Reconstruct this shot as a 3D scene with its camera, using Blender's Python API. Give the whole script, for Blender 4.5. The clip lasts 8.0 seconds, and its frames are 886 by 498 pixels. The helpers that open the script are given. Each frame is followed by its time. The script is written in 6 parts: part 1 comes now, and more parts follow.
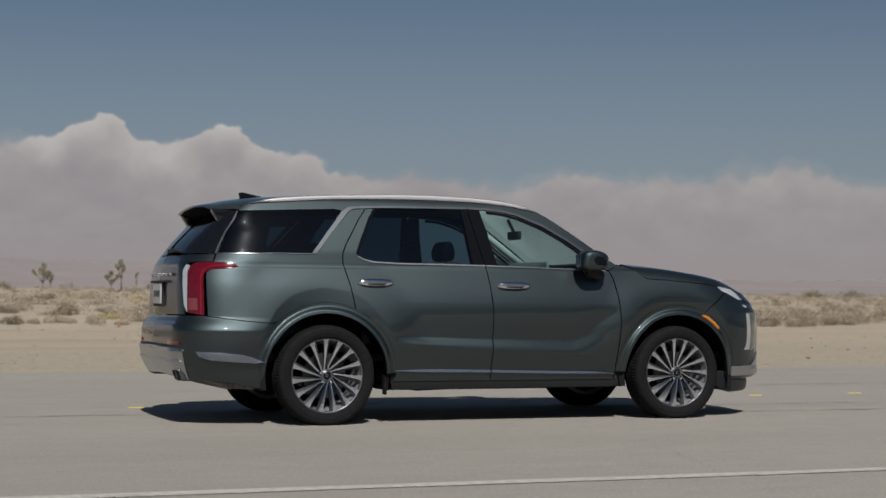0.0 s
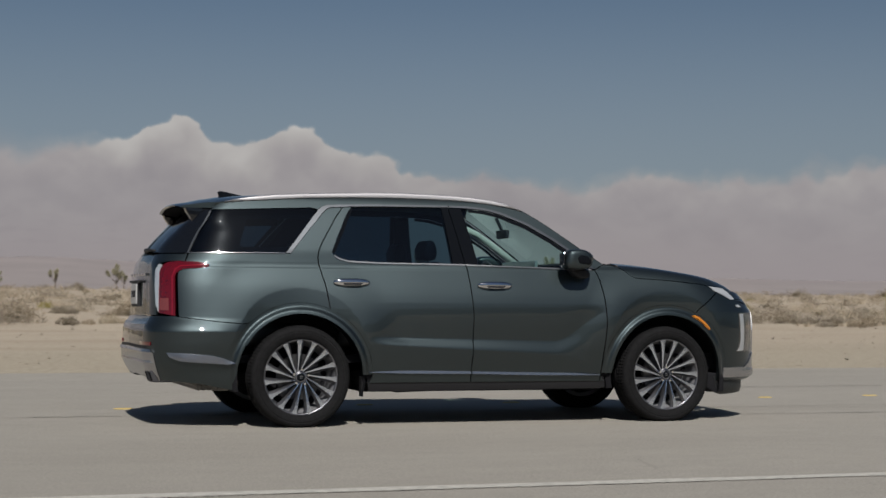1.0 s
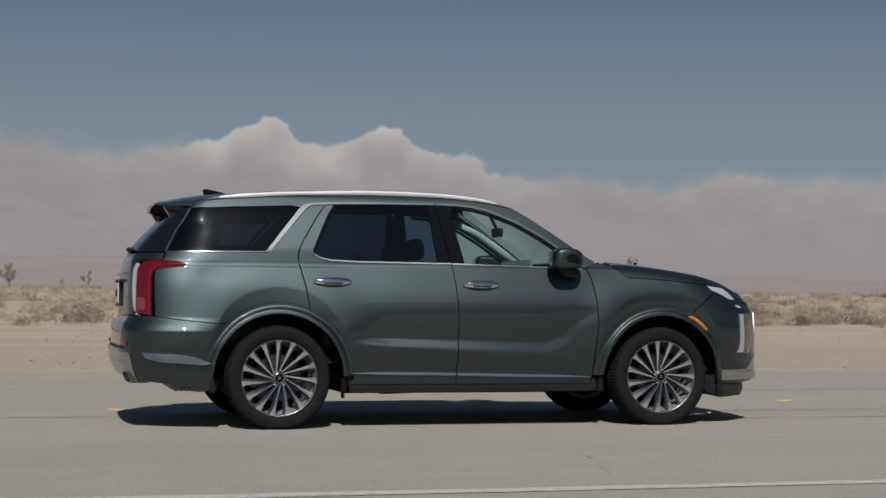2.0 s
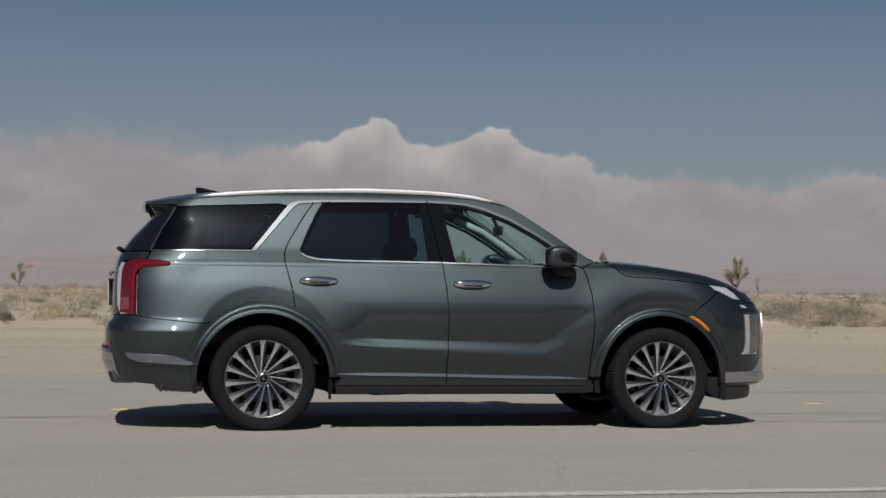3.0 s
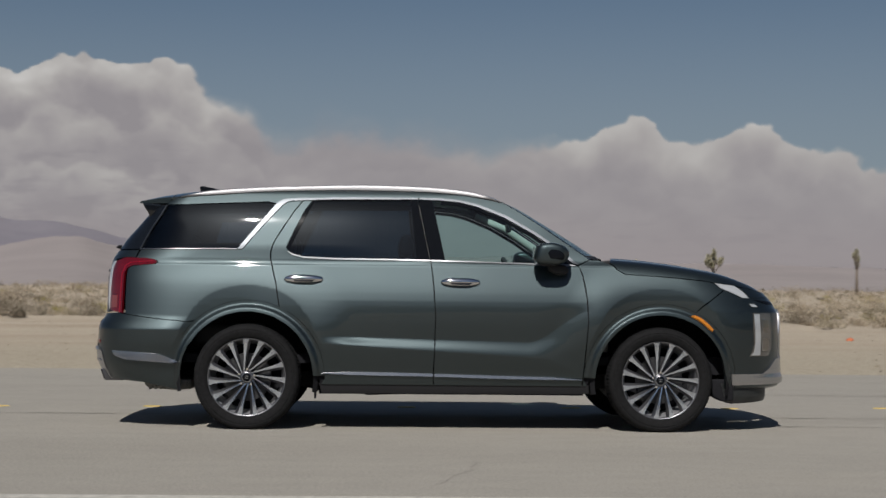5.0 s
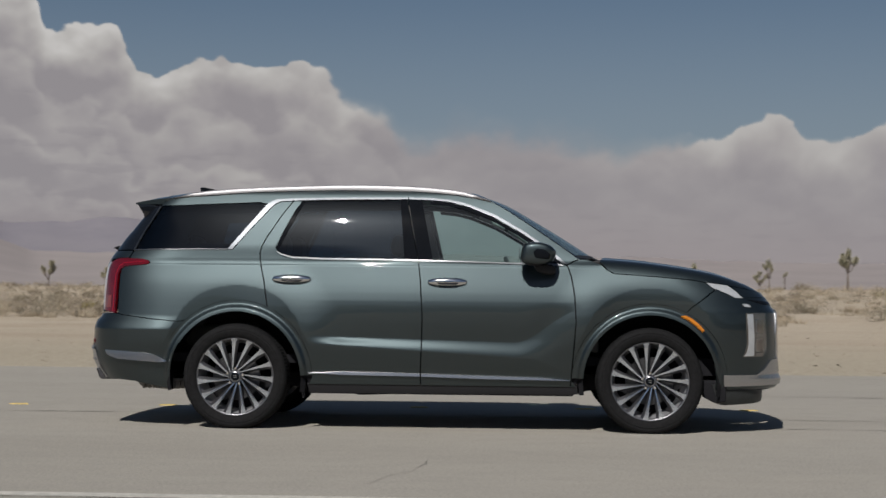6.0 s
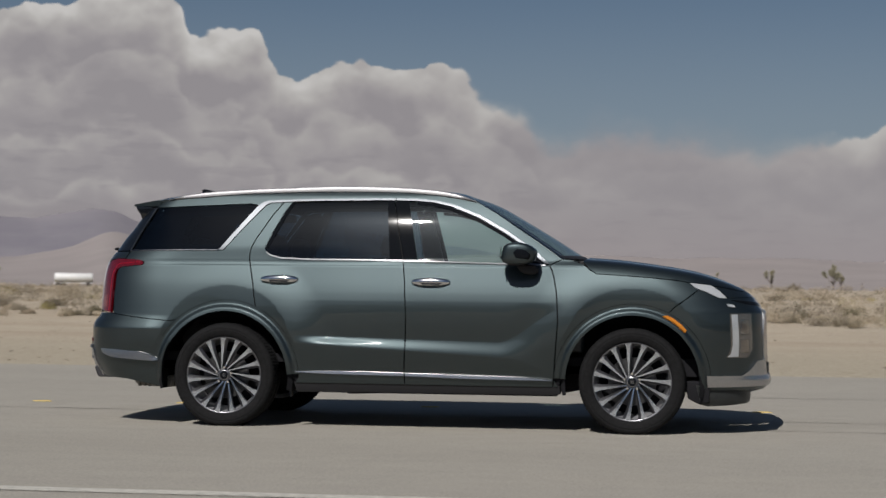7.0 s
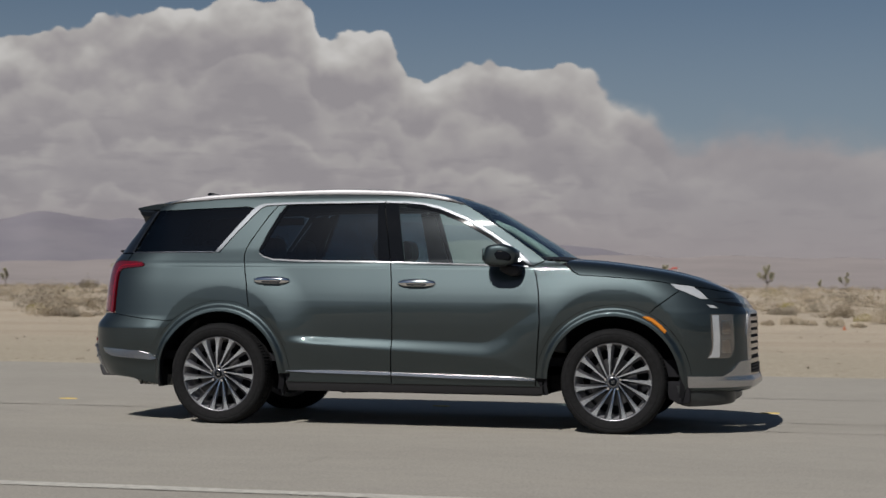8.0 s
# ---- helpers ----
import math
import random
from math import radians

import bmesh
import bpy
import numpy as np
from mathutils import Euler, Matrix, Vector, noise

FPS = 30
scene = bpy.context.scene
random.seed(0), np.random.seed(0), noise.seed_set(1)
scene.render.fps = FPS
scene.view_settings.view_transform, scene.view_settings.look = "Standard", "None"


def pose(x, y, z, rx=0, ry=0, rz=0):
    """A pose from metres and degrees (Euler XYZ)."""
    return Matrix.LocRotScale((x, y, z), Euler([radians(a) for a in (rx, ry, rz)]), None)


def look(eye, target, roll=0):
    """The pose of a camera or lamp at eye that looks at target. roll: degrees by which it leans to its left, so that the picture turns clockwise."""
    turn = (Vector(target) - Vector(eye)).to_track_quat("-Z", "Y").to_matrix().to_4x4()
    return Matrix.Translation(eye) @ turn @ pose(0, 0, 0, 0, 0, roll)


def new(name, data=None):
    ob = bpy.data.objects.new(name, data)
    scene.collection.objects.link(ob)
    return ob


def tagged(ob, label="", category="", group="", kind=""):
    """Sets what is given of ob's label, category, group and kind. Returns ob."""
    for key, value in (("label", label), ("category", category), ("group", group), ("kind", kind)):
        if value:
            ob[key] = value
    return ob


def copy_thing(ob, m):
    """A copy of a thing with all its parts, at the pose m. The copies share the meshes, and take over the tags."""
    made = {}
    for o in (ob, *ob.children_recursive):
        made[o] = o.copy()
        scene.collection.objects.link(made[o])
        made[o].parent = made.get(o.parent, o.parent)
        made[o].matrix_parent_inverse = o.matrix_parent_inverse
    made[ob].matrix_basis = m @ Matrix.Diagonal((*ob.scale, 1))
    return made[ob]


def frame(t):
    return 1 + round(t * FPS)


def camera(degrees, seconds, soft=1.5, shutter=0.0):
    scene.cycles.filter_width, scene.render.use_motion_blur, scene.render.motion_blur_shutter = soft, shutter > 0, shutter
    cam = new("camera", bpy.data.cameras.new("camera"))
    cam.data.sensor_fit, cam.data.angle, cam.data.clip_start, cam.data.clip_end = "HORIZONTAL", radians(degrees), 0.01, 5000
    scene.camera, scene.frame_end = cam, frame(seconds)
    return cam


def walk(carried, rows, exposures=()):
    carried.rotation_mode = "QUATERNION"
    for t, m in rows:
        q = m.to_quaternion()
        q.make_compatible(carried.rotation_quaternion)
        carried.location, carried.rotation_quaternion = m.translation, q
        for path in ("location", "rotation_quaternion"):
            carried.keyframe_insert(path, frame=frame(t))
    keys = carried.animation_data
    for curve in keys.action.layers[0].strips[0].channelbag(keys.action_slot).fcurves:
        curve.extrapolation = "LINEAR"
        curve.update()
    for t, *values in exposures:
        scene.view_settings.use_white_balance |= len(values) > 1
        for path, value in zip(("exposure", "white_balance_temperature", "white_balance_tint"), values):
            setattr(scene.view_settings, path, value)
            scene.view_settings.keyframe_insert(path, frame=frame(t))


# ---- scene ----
cam = camera(30.6, 8.0, shutter=0.4)
cam.data.dof.use_dof, cam.data.dof.focus_distance, cam.data.dof.aperture_fstop = True, 11.6, 4.6
PATH = [
    (0, (-4.844, -12.391, 0.889), (-4.142, -10.52, 0.958), 0.4),
    (0.5, (-4.48, -12.383, 0.889), (-3.818, -10.497, 0.958), 0.4),
    (1, (-4.096, -12.397, 0.891), (-3.479, -10.496, 0.96), 0.37),
    (1.5, (-3.703, -12.382, 0.892), (-3.135, -10.466, 0.961), 0.4),
    (3, (-2.395, -12.307, 0.895), (-2.013, -10.345, 0.963), 0.5),
    (3.5, (-1.93, -12.328, 0.895), (-1.623, -10.353, 0.963), 0.52),
    (4, (-1.453, -12.307, 0.898), (-1.225, -10.321, 0.964), 0.56),
    (4.5, (-0.956, -12.302, 0.903), (-0.81, -10.308, 0.968), 0.58),
    (6, (0.576, -12.252, 0.914), (0.475, -10.255, 0.977), 0.55),
    (6.5, (1.131, -12.232, 0.914), (0.942, -10.242, 0.978), 0.58),
    (7, (1.672, -12.226, 0.915), (1.4, -10.246, 0.978), 0.6),
    (7.5, (2.18, -12.23, 0.922), (1.833, -10.262, 0.983), 0.6),
    (8, (2.71, -12.229, 0.927), (2.281, -10.277, 0.989), 0.6),
]
walk(cam, [(t, look(eye, target, roll)) for t, eye, target, roll in PATH], exposures=[(0.0, 0.0, 6480, 10), (8.0, 0.0, 6480, 10)])

# ---- light ----
SUN = Vector((-0.22, -1.0, 1.03)).normalized()
world = bpy.data.worlds.new("desert_sky")
scene.world = world
world.use_nodes = True
wn = world.node_tree.nodes
sky = wn.new("ShaderNodeTexSky")
sky.sky_type, sky.sun_disc = "NISHITA", False
sky.sun_elevation = math.asin(SUN.z)
sky.sun_rotation = math.atan2(SUN.x, SUN.y)
sky.altitude, sky.air_density, sky.dust_density, sky.ozone_density = 700, 1.0, 0.7, 2.0
wn["Background"].inputs["Strength"].default_value = 0.036
world.node_tree.links.new(sky.outputs[0], wn["Background"].inputs[0])
sun = new("sun", bpy.data.lights.new("sun", "SUN"))
sun.data.energy, sun.data.angle, sun.data.color = 4.25, radians(0.53), (1.0, 0.965, 0.92)
sun.matrix_world = look(SUN * 50, (0, 0, 0))


# ---- materials ----
def shader(name):
    m = bpy.data.materials.new(name)
    m.use_nodes = True
    return m, m.node_tree.nodes, m.node_tree.links, m.node_tree.nodes["Principled BSDF"]


def node(n, kind, **kw):
    k = n.new(kind)
    for a, v in kw.items():
        k.inputs[a].default_value = v
    return k


def noise_tex(n, l, scale, detail=4.0, rough=0.55, coord="Object", stretch=None):
    tc = n.new("ShaderNodeTexCoord")
    tx = node(n, "ShaderNodeTexNoise", Scale=scale, Detail=detail, Roughness=rough)
    if stretch:
        mp = n.new("ShaderNodeMapping")
        mp.inputs["Scale"].default_value = stretch
        l.new(tc.outputs[coord], mp.inputs[0])
        l.new(mp.outputs[0], tx.inputs["Vector"])
    else:
        l.new(tc.outputs[coord], tx.inputs["Vector"])
    return tx.outputs[0]


def ramp(n, l, fac, stops):
    r = n.new("ShaderNodeValToRGB")
    while len(r.color_ramp.elements) < len(stops):
        r.color_ramp.elements.new(0.5)
    for e, (p, c) in zip(r.color_ramp.elements, stops):
        e.position, e.color = p, (*c, 1)
    l.new(fac, r.inputs[0])
    return r.outputs[0]


def mixc(n, l, fac, a, b, blend="MIX"):
    m = n.new("ShaderNodeMix")
    m.data_type, m.blend_type = "RGBA", blend
    for sock, v in ((m.inputs[0], fac), (m.inputs[6], a), (m.inputs[7], b)):
        if isinstance(v, (int, float)):
            sock.default_value = v
        elif isinstance(v, tuple):
            sock.default_value = (*v, 1)
        else:
            l.new(v, sock)
    return m.outputs[2]


def math_n(n, l, op, *vals, clamp=False):
    m = n.new("ShaderNodeMath")
    m.operation, m.use_clamp = op, clamp
    for k, v in enumerate(vals):
        if isinstance(v, (int, float)):
            m.inputs[k].default_value = v
        else:
            l.new(v, m.inputs[k])
    return m.outputs[0]


def bump(n, l, bsdf, height, strength=0.3, dist=0.01):
    b = node(n, "ShaderNodeBump", Strength=strength, Distance=dist)
    l.new(height, b.inputs["Height"])
    l.new(b.outputs[0], bsdf.inputs["Normal"])


def plain(name, col, rough=0.5, metal=0.0, coat=0.0, grain=0.08, scale=60.0, spec=0.5, bumps=0.0):
    """A material with fine variation in colour and gloss."""
    m, n, l, b = shader(name)
    f = noise_tex(n, l, scale)
    lo, hi = tuple(c * (1 - grain) for c in col), tuple(min(1, c * (1 + grain)) for c in col)
    l.new(ramp(n, l, f, [(0.3, lo), (0.7, hi)]), b.inputs["Base Color"])
    b.inputs["Metallic"].default_value = metal
    b.inputs["Coat Weight"].default_value = coat
    b.inputs["Coat Roughness"].default_value = 0.03
    b.inputs["Specular IOR Level"].default_value = spec
    r = n.new("ShaderNodeMapRange")
    r.inputs["To Min"].default_value, r.inputs["To Max"].default_value = rough * 0.9, min(1, rough * 1.1)
    l.new(f, r.inputs[0])
    l.new(r.outputs[0], b.inputs["Roughness"])
    if bumps:
        bump(n, l, b, f, bumps, 0.004)
    return m


def paint_material():
    """Dark green-grey metallic lacquer with fine flakes."""
    m, n, l, b = shader("emerald_metallic_paint")
    fl = noise_tex(n, l, 900, 2)
    big = noise_tex(n, l, 1.3, 3)
    c = mixc(n, l, fl, (0.0350, 0.0474, 0.0510), (0.0469, 0.0625, 0.0670))
    c = mixc(n, l, math_n(n, l, "MULTIPLY", big, 0.08), c, (0.12, 0.12, 0.11))
    l.new(c, b.inputs["Base Color"])
    b.inputs["Metallic"].default_value = 0.97
    b.inputs["Roughness"].default_value = 0.475
    b.inputs["Coat Weight"].default_value = 1.0
    b.inputs["Coat IOR"].default_value = 1.43
    b.inputs["Coat Roughness"].default_value = 0.03
    return m


def glass_material(name, tint, gloss=1.0):
    """A thin pane: tinted see-through with a mirror sheen that grows at a grazing view."""
    m, n, l, b = shader(name)
    n.remove(b)
    tr = n.new("ShaderNodeBsdfTransparent")
    tr.inputs[0].default_value = (*tint, 1)
    gl = node(n, "ShaderNodeBsdfGlossy", Roughness=0.012)
    lw = node(n, "ShaderNodeLayerWeight", Blend=0.5)
    fr = math_n(n, l, "MULTIPLY_ADD", math_n(n, l, "POWER", lw.outputs["Facing"], 5.0), 0.94, 0.06)
    mx = n.new("ShaderNodeMixShader")
    l.new(math_n(n, l, "MULTIPLY", fr, gloss), mx.inputs[0])
    l.new(tr.outputs[0], mx.inputs[1])
    l.new(gl.outputs[0], mx.inputs[2])
    # a thin film of dust spreads the sun's glint
    film = node(n, "ShaderNodeBsdfGlossy", Roughness=0.25, Color=(0.82, 0.92, 1.0, 1))
    m2 = n.new("ShaderNodeMixShader")
    m2.inputs[0].default_value = 0.0012
    l.new(mx.outputs[0], m2.inputs[1])
    l.new(film.outputs[0], m2.inputs[2])
    l.new(m2.outputs[0], n["Material Output"].inputs[0])
    return m


PAINT = paint_material()
CHROME = plain("bright_chrome", (0.70, 0.70, 0.71), 0.10, 1.0, grain=0.03)
SATIN = plain("satin_silver", (0.42, 0.42, 0.43), 0.24, 0.95, grain=0.05)
RAIL = plain("satin_roof_rail", (0.42, 0.41, 0.42), 0.50, 0.75, grain=0.03)
BLACK_GLOSS = plain("gloss_black", (0.006, 0.007, 0.009), 0.06, 0.0, spec=0.06)
TAIL_GLASS = plain("dark_tail_glass", (0.006, 0.007, 0.009), 0.04, 0.0)
BLACK = plain("black_plastic", (0.018, 0.018, 0.020), 0.58, bumps=0.1, scale=200, spec=0.25)
# near-black for hollows and linings, their shade put into the colour
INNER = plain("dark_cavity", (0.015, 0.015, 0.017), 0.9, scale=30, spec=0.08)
RUBBER = plain("tyre_rubber", (0.0115, 0.0115, 0.012), 0.8, grain=0.25, scale=40, bumps=0.1, spec=0.08)
ALLOY = plain("machined_alloy", (0.71, 0.765, 0.85), 0.19, 1.0, grain=0.05, scale=25)
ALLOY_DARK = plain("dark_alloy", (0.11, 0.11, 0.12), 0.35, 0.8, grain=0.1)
STEEL = plain("brake_steel", (0.085, 0.085, 0.088), 0.45, 0.9, grain=0.2, scale=80)
RED_LENS = plain("red_lamp_lens", (0.092, 0.0016, 0.005), 0.06, 0.0, coat=1.0, grain=0.15, scale=25)
CLEAR_LENS = plain("clear_lamp_reflector", (0.72, 0.74, 0.76), 0.12, 0.55, coat=1.0, grain=0.08, scale=90)
AMBER_LENS = plain("amber_lens", (0.46, 0.16, 0.015), 0.15, coat=0.8, grain=0.2, scale=80)
LEATHER = plain("dark_leather", (0.035, 0.034, 0.034), 0.5, bumps=0.2, scale=120)
TRIM_LIGHT = plain("grey_green_headliner", (0.48, 0.49, 0.46), 0.85, scale=150, bumps=0.1)
DASH = plain("dashboard_vinyl", (0.06, 0.06, 0.058), 0.6, bumps=0.2, scale=160)
SCREEN = plain("display_panel", (0.20, 0.24, 0.25), 0.15, coat=1.0)
WHITE_PLATE = plain("white_plate", (0.50, 0.50, 0.49), 0.35, grain=0.04)
GLASS = glass_material("door_glass", (0.68, 0.84, 0.82))
GLASS_DARK = glass_material("privacy_glass", (0.10, 0.17, 0.225))
GLASS_SHIELD = glass_material("windscreen_glass", (0.70, 0.86, 0.84), 1.0)
GLASS_LENS = glass_material("lamp_cover", (0.93, 0.93, 0.93))


# ---- meshes ----
def mesh_object(name, verts, faces, material, parent=None, label="", smooth=True, normals=None):
    me = bpy.data.meshes.new(name)
    me.from_pydata([tuple(v) for v in verts], [], [tuple(f) for f in faces])
    me.update()
    me.materials.append(material)
    me.polygons.foreach_set("use_smooth", [smooth] * len(me.polygons))
    if normals is not None:
        me.normals_split_custom_set_from_vertices([tuple(v) for v in normals])
    ob = new(name, me)
    if parent is not None:
        ob.parent = parent
    if label:
        ob["label"] = label
    return ob


def part(name, bm, material, parent=None, label="", smooth=False, angle=None):
    """Links a bmesh as one mesh object under a thing or a part."""
    bmesh.ops.recalc_face_normals(bm, faces=bm.faces[:])
    me = bpy.data.meshes.new(name)
    bm.to_mesh(me)
    bm.free()
    me.materials.append(material)
    if angle:
        me.polygons.foreach_set("use_smooth", [True] * len(me.polygons))
        me.set_sharp_from_angle(angle=radians(angle))
    else:
        me.polygons.foreach_set("use_smooth", [smooth] * len(me.polygons))
    ob = new(name, me)
    if parent is not None:
        ob.parent = parent
    if label:
        ob["label"] = label
    return ob


def box(bm, x0, x1, y0, y1, z0, z1, bev=0.0, seg=2):
    made = bmesh.ops.create_cube(bm, size=1.0)["verts"]
    for v in made:
        v.co = ((x0 + x1) / 2 + v.co.x * (x1 - x0), (y0 + y1) / 2 + v.co.y * (y1 - y0), (z0 + z1) / 2 + v.co.z * (z1 - z0))
    if bev:
        edges = list({e for v in made for e in v.link_edges})
        bmesh.ops.bevel(bm, geom=edges, offset=bev, segments=seg, affect="EDGES", profile=0.5)
    return bm


def prism(bm, outline, y0, y1, bev=0.0, inset=1.0):
    """An outline in x and z drawn out from y0 to y1; inset shrinks the y1 end."""
    cx = sum(p[0] for p in outline) / len(outline)
    cz = sum(p[1] for p in outline) / len(outline)
    a = [bm.verts.new((x, y0, z)) for x, z in outline]
    b = [bm.verts.new((cx + (x - cx) * inset, y1, cz + (z - cz) * inset)) for x, z in outline]
    fs = [bm.faces.new(a), bm.faces.new(b[::-1])]
    k = len(outline)
    for i in range(k):
        fs.append(bm.faces.new((a[i], b[i], b[(i + 1) % k], a[(i + 1) % k])))
    bmesh.ops.recalc_face_normals(bm, faces=fs)
    if bev:
        edges = list({e for f in fs for e in f.edges})
        bmesh.ops.bevel(bm, geom=edges, offset=bev, segments=3, affect="EDGES", profile=0.5)
    return bm


def tube(bm, path, radius, sides=8, flat=1.0):
    """A pipe along points; radius is one number or one for each point."""
    rings = []
    pts = [Vector(p) for p in path]
    for i, p in enumerate(pts):
        d = (pts[min(i + 1, len(pts) - 1)] - pts[max(i - 1, 0)]).normalized()
        ref = Vector((0, 0, 1)) if abs(d.z) < 0.9 else Vector((1, 0, 0))
        u = d.cross(ref).normalized()
        w = u.cross(d).normalized()
        r = radius[i] if isinstance(radius, (list, tuple)) else radius
        rings.append([bm.verts.new(p + u * (r * math.cos(2 * math.pi * k / sides)) + w * (r * flat * math.sin(2 * math.pi * k / sides))) for k in range(sides)])
    for a, b in zip(rings, rings[1:]):
        for k in range(sides):
            bm.faces.new((a[k], a[(k + 1) % sides], b[(k + 1) % sides], b[k]))
    bm.faces.new(rings[0])
    bm.faces.new(rings[-1][::-1])
    return bm


def pchip(points):
    """A smooth curve through points that never overshoots; works on arrays."""
    xs = np.array([p[0] for p in points], float)
    ys = np.array([p[1] for p in points], float)
    h, d = np.diff(xs), np.diff(ys) / np.diff(xs)
    m = np.zeros(len(xs))
    m[0], m[-1] = d[0], d[-1]
    for i in range(1, len(xs) - 1):
        if d[i - 1] * d[i] > 0:
            w1, w2 = 2 * h[i] + h[i - 1], h[i] + 2 * h[i - 1]
            m[i] = (w1 + w2) / (w1 / d[i - 1] + w2 / d[i])

    def f(x):
        x = np.clip(np.asarray(x, float), xs[0], xs[-1])
        i = np.clip(np.searchsorted(xs, x, side="right") - 1, 0, len(xs) - 2)
        t = (x - xs[i]) / h[i]
        return ys[i] * (1 + 2 * t) * (1 - t) ** 2 + m[i] * h[i] * t * (1 - t) ** 2 + ys[i + 1] * t * t * (3 - 2 * t) + m[i + 1] * h[i] * t * t * (t - 1)
    return f


def sstep(a, b, x):
    t = np.clip((np.asarray(x, float) - a) / (b - a), 0, 1)
    return t * t * (3 - 2 * t)

# ---- sky, clouds and far land ----
def cloud_material():
    """Cumulus banks over dusty haze on the far sky shell; the sky shows above the tops."""
    m, n, l, b = shader("cumulus_haze")
    n.remove(b)
    tc = n.new("ShaderNodeTexCoord")
    sp = n.new("ShaderNodeSeparateXYZ")
    l.new(tc.outputs["Object"], sp.inputs[0])
    az = math_n(n, l, "MULTIPLY", math_n(n, l, "ARCTAN2", sp.outputs[0], sp.outputs[1]), 57.2958)
    el = math_n(n, l, "MULTIPLY", math_n(n, l, "ARCTANGENT", math_n(n, l, "DIVIDE", math_n(n, l, "SUBTRACT", sp.outputs[2], 0.9), 4300.0)), 57.2958)
    co = n.new("ShaderNodeCombineXYZ")
    l.new(az, co.inputs[0])
    l.new(el, co.inputs[1])

    def field(scale, detail, rough, shift=(0, 0, 0), sy=1.25):
        mp = n.new("ShaderNodeMapping")
        mp.inputs["Location"].default_value = shift
        mp.inputs["Scale"].default_value = (1, sy, 1)
        l.new(co.outputs[0], mp.inputs[0])
        tx = node(n, "ShaderNodeTexNoise", Scale=scale, Detail=detail, Roughness=rough)
        l.new(mp.outputs[0], tx.inputs["Vector"])
        return tx.outputs[0]

    def puffs(scale, shift=(0, 0, 0)):
        mp = n.new("ShaderNodeMapping")
        mp.inputs["Location"].default_value = shift
        wob = node(n, "ShaderNodeTexNoise", Scale=1.6, Detail=3.0)
        l.new(co.outputs[0], wob.inputs["Vector"])
        ad = n.new("ShaderNodeVectorMath")
        ad.operation = "MULTIPLY_ADD"
        l.new(wob.outputs[1], ad.inputs[0])
        ad.inputs[1].default_value = (0.5, 0.5, 0)
        l.new(co.outputs[0], ad.inputs[2])
        l.new(ad.outputs[0], mp.inputs[0])
        v = n.new("ShaderNodeTexVoronoi")
        v.feature = "SMOOTH_F1"
        v.inputs["Scale"].default_value, v.inputs["Smoothness"].default_value = scale, 0.55
        v.inputs["Detail"].default_value = 1.0
        l.new(mp.outputs[0], v.inputs["Vector"])
        return v.outputs["Distance"]

    cur = n.new("ShaderNodeFloatCurve")
    TOPS = [(-44, 6.4), (-36, 8.3), (-28, 9.1), (-26, 9.2), (-24, 9.7), (-21.5, 9.9), (-20, 10.6), (-17.8, 10.6), (-17.1, 9.7), (-16.5, 9.0),
            (-14.8, 9.3), (-14, 8.4), (-13.3, 7.8), (-12.5, 8.2), (-10.9, 8.5), (-9.5, 8.15), (-8.1, 8.35), (-7.2, 8.2), (-6.6, 7.6), (-5, 7.2),
            (-4.2, 6.5), (-3.2, 6.6), (-2, 6.9), (0, 6.6), (3.5, 6.3), (5.5, 5.9), (6.9, 5.8), (7.8, 6.45), (8.8, 6.5), (9.9, 5.75),
            (11.5, 5.8), (12.6, 6.1), (14, 5.75), (16, 5.25), (17, 4.75), (19.3, 4.85), (21.4, 4.6), (24.3, 4.95), (26, 4.8), (29, 4.9),
            (30.6, 5.05), (32.5, 5.25), (35, 4.7), (44, 6.4)]
    cv = cur.mapping.curves[0]
    while len(cv.points) < len(TOPS):
        cv.points.new(0.5, 0.5)
    for p, (a, e) in zip(cv.points, TOPS):
        p.location = ((a + 44) / 88, e / 12)
        p.handle_type = "AUTO_CLAMPED"
    cur.mapping.update()
    l.new(math_n(n, l, "MULTIPLY_ADD", az, 1 / 88, 0.5), cur.inputs["Value"])
    top = math_n(n, l, "MULTIPLY", cur.outputs[0], 12.0)
    p1 = puffs(0.46)
    f1 = field(0.9, 4, 0.48)
    h = math_n(n, l, "MULTIPLY_ADD", p1, -0.70, 0.62)
    p2 = puffs(1.5, (3.3, 1.7, 0))
    h = math_n(n, l, "ADD", h, math_n(n, l, "MULTIPLY_ADD", p2, -0.30, 0.12))
    h = math_n(n, l, "ADD", h, math_n(n, l, "MULTIPLY_ADD", f1, 0.40, -0.20))
    d = math_n(n, l, "SUBTRACT", math_n(n, l, "ADD", top, h), el)

    def span(v, a, b):
        r = n.new("ShaderNodeMapRange")
        r.interpolation_type = "SMOOTHSTEP"
        r.inputs[1].default_value, r.inputs[2].default_value = a, b
        l.new(v, r.inputs[0])
        return r.outputs[0]
    soft = field(0.35, 3, 0.5, (7, 3, 0))
    # crisp sunlit heads to one side, thin dusty edges to the other
    crisp = math_n(n, l, "MULTIPLY", math_n(n, l, "MULTIPLY", span(az, 3.5, 7.0), math_n(n, l, "MULTIPLY_ADD", span(az, 24.0, 14.0), 0.36, 0.58)), 1.0)
    crisp = math_n(n, l, "MAXIMUM", crisp, span(az, -3.5, -8.0))
    edge = math_n(n, l, "MULTIPLY_ADD", math_n(n, l, "SUBTRACT", 1.0, crisp), 1.5, 0.085)
    alpha = n.new("ShaderNodeMapRange")
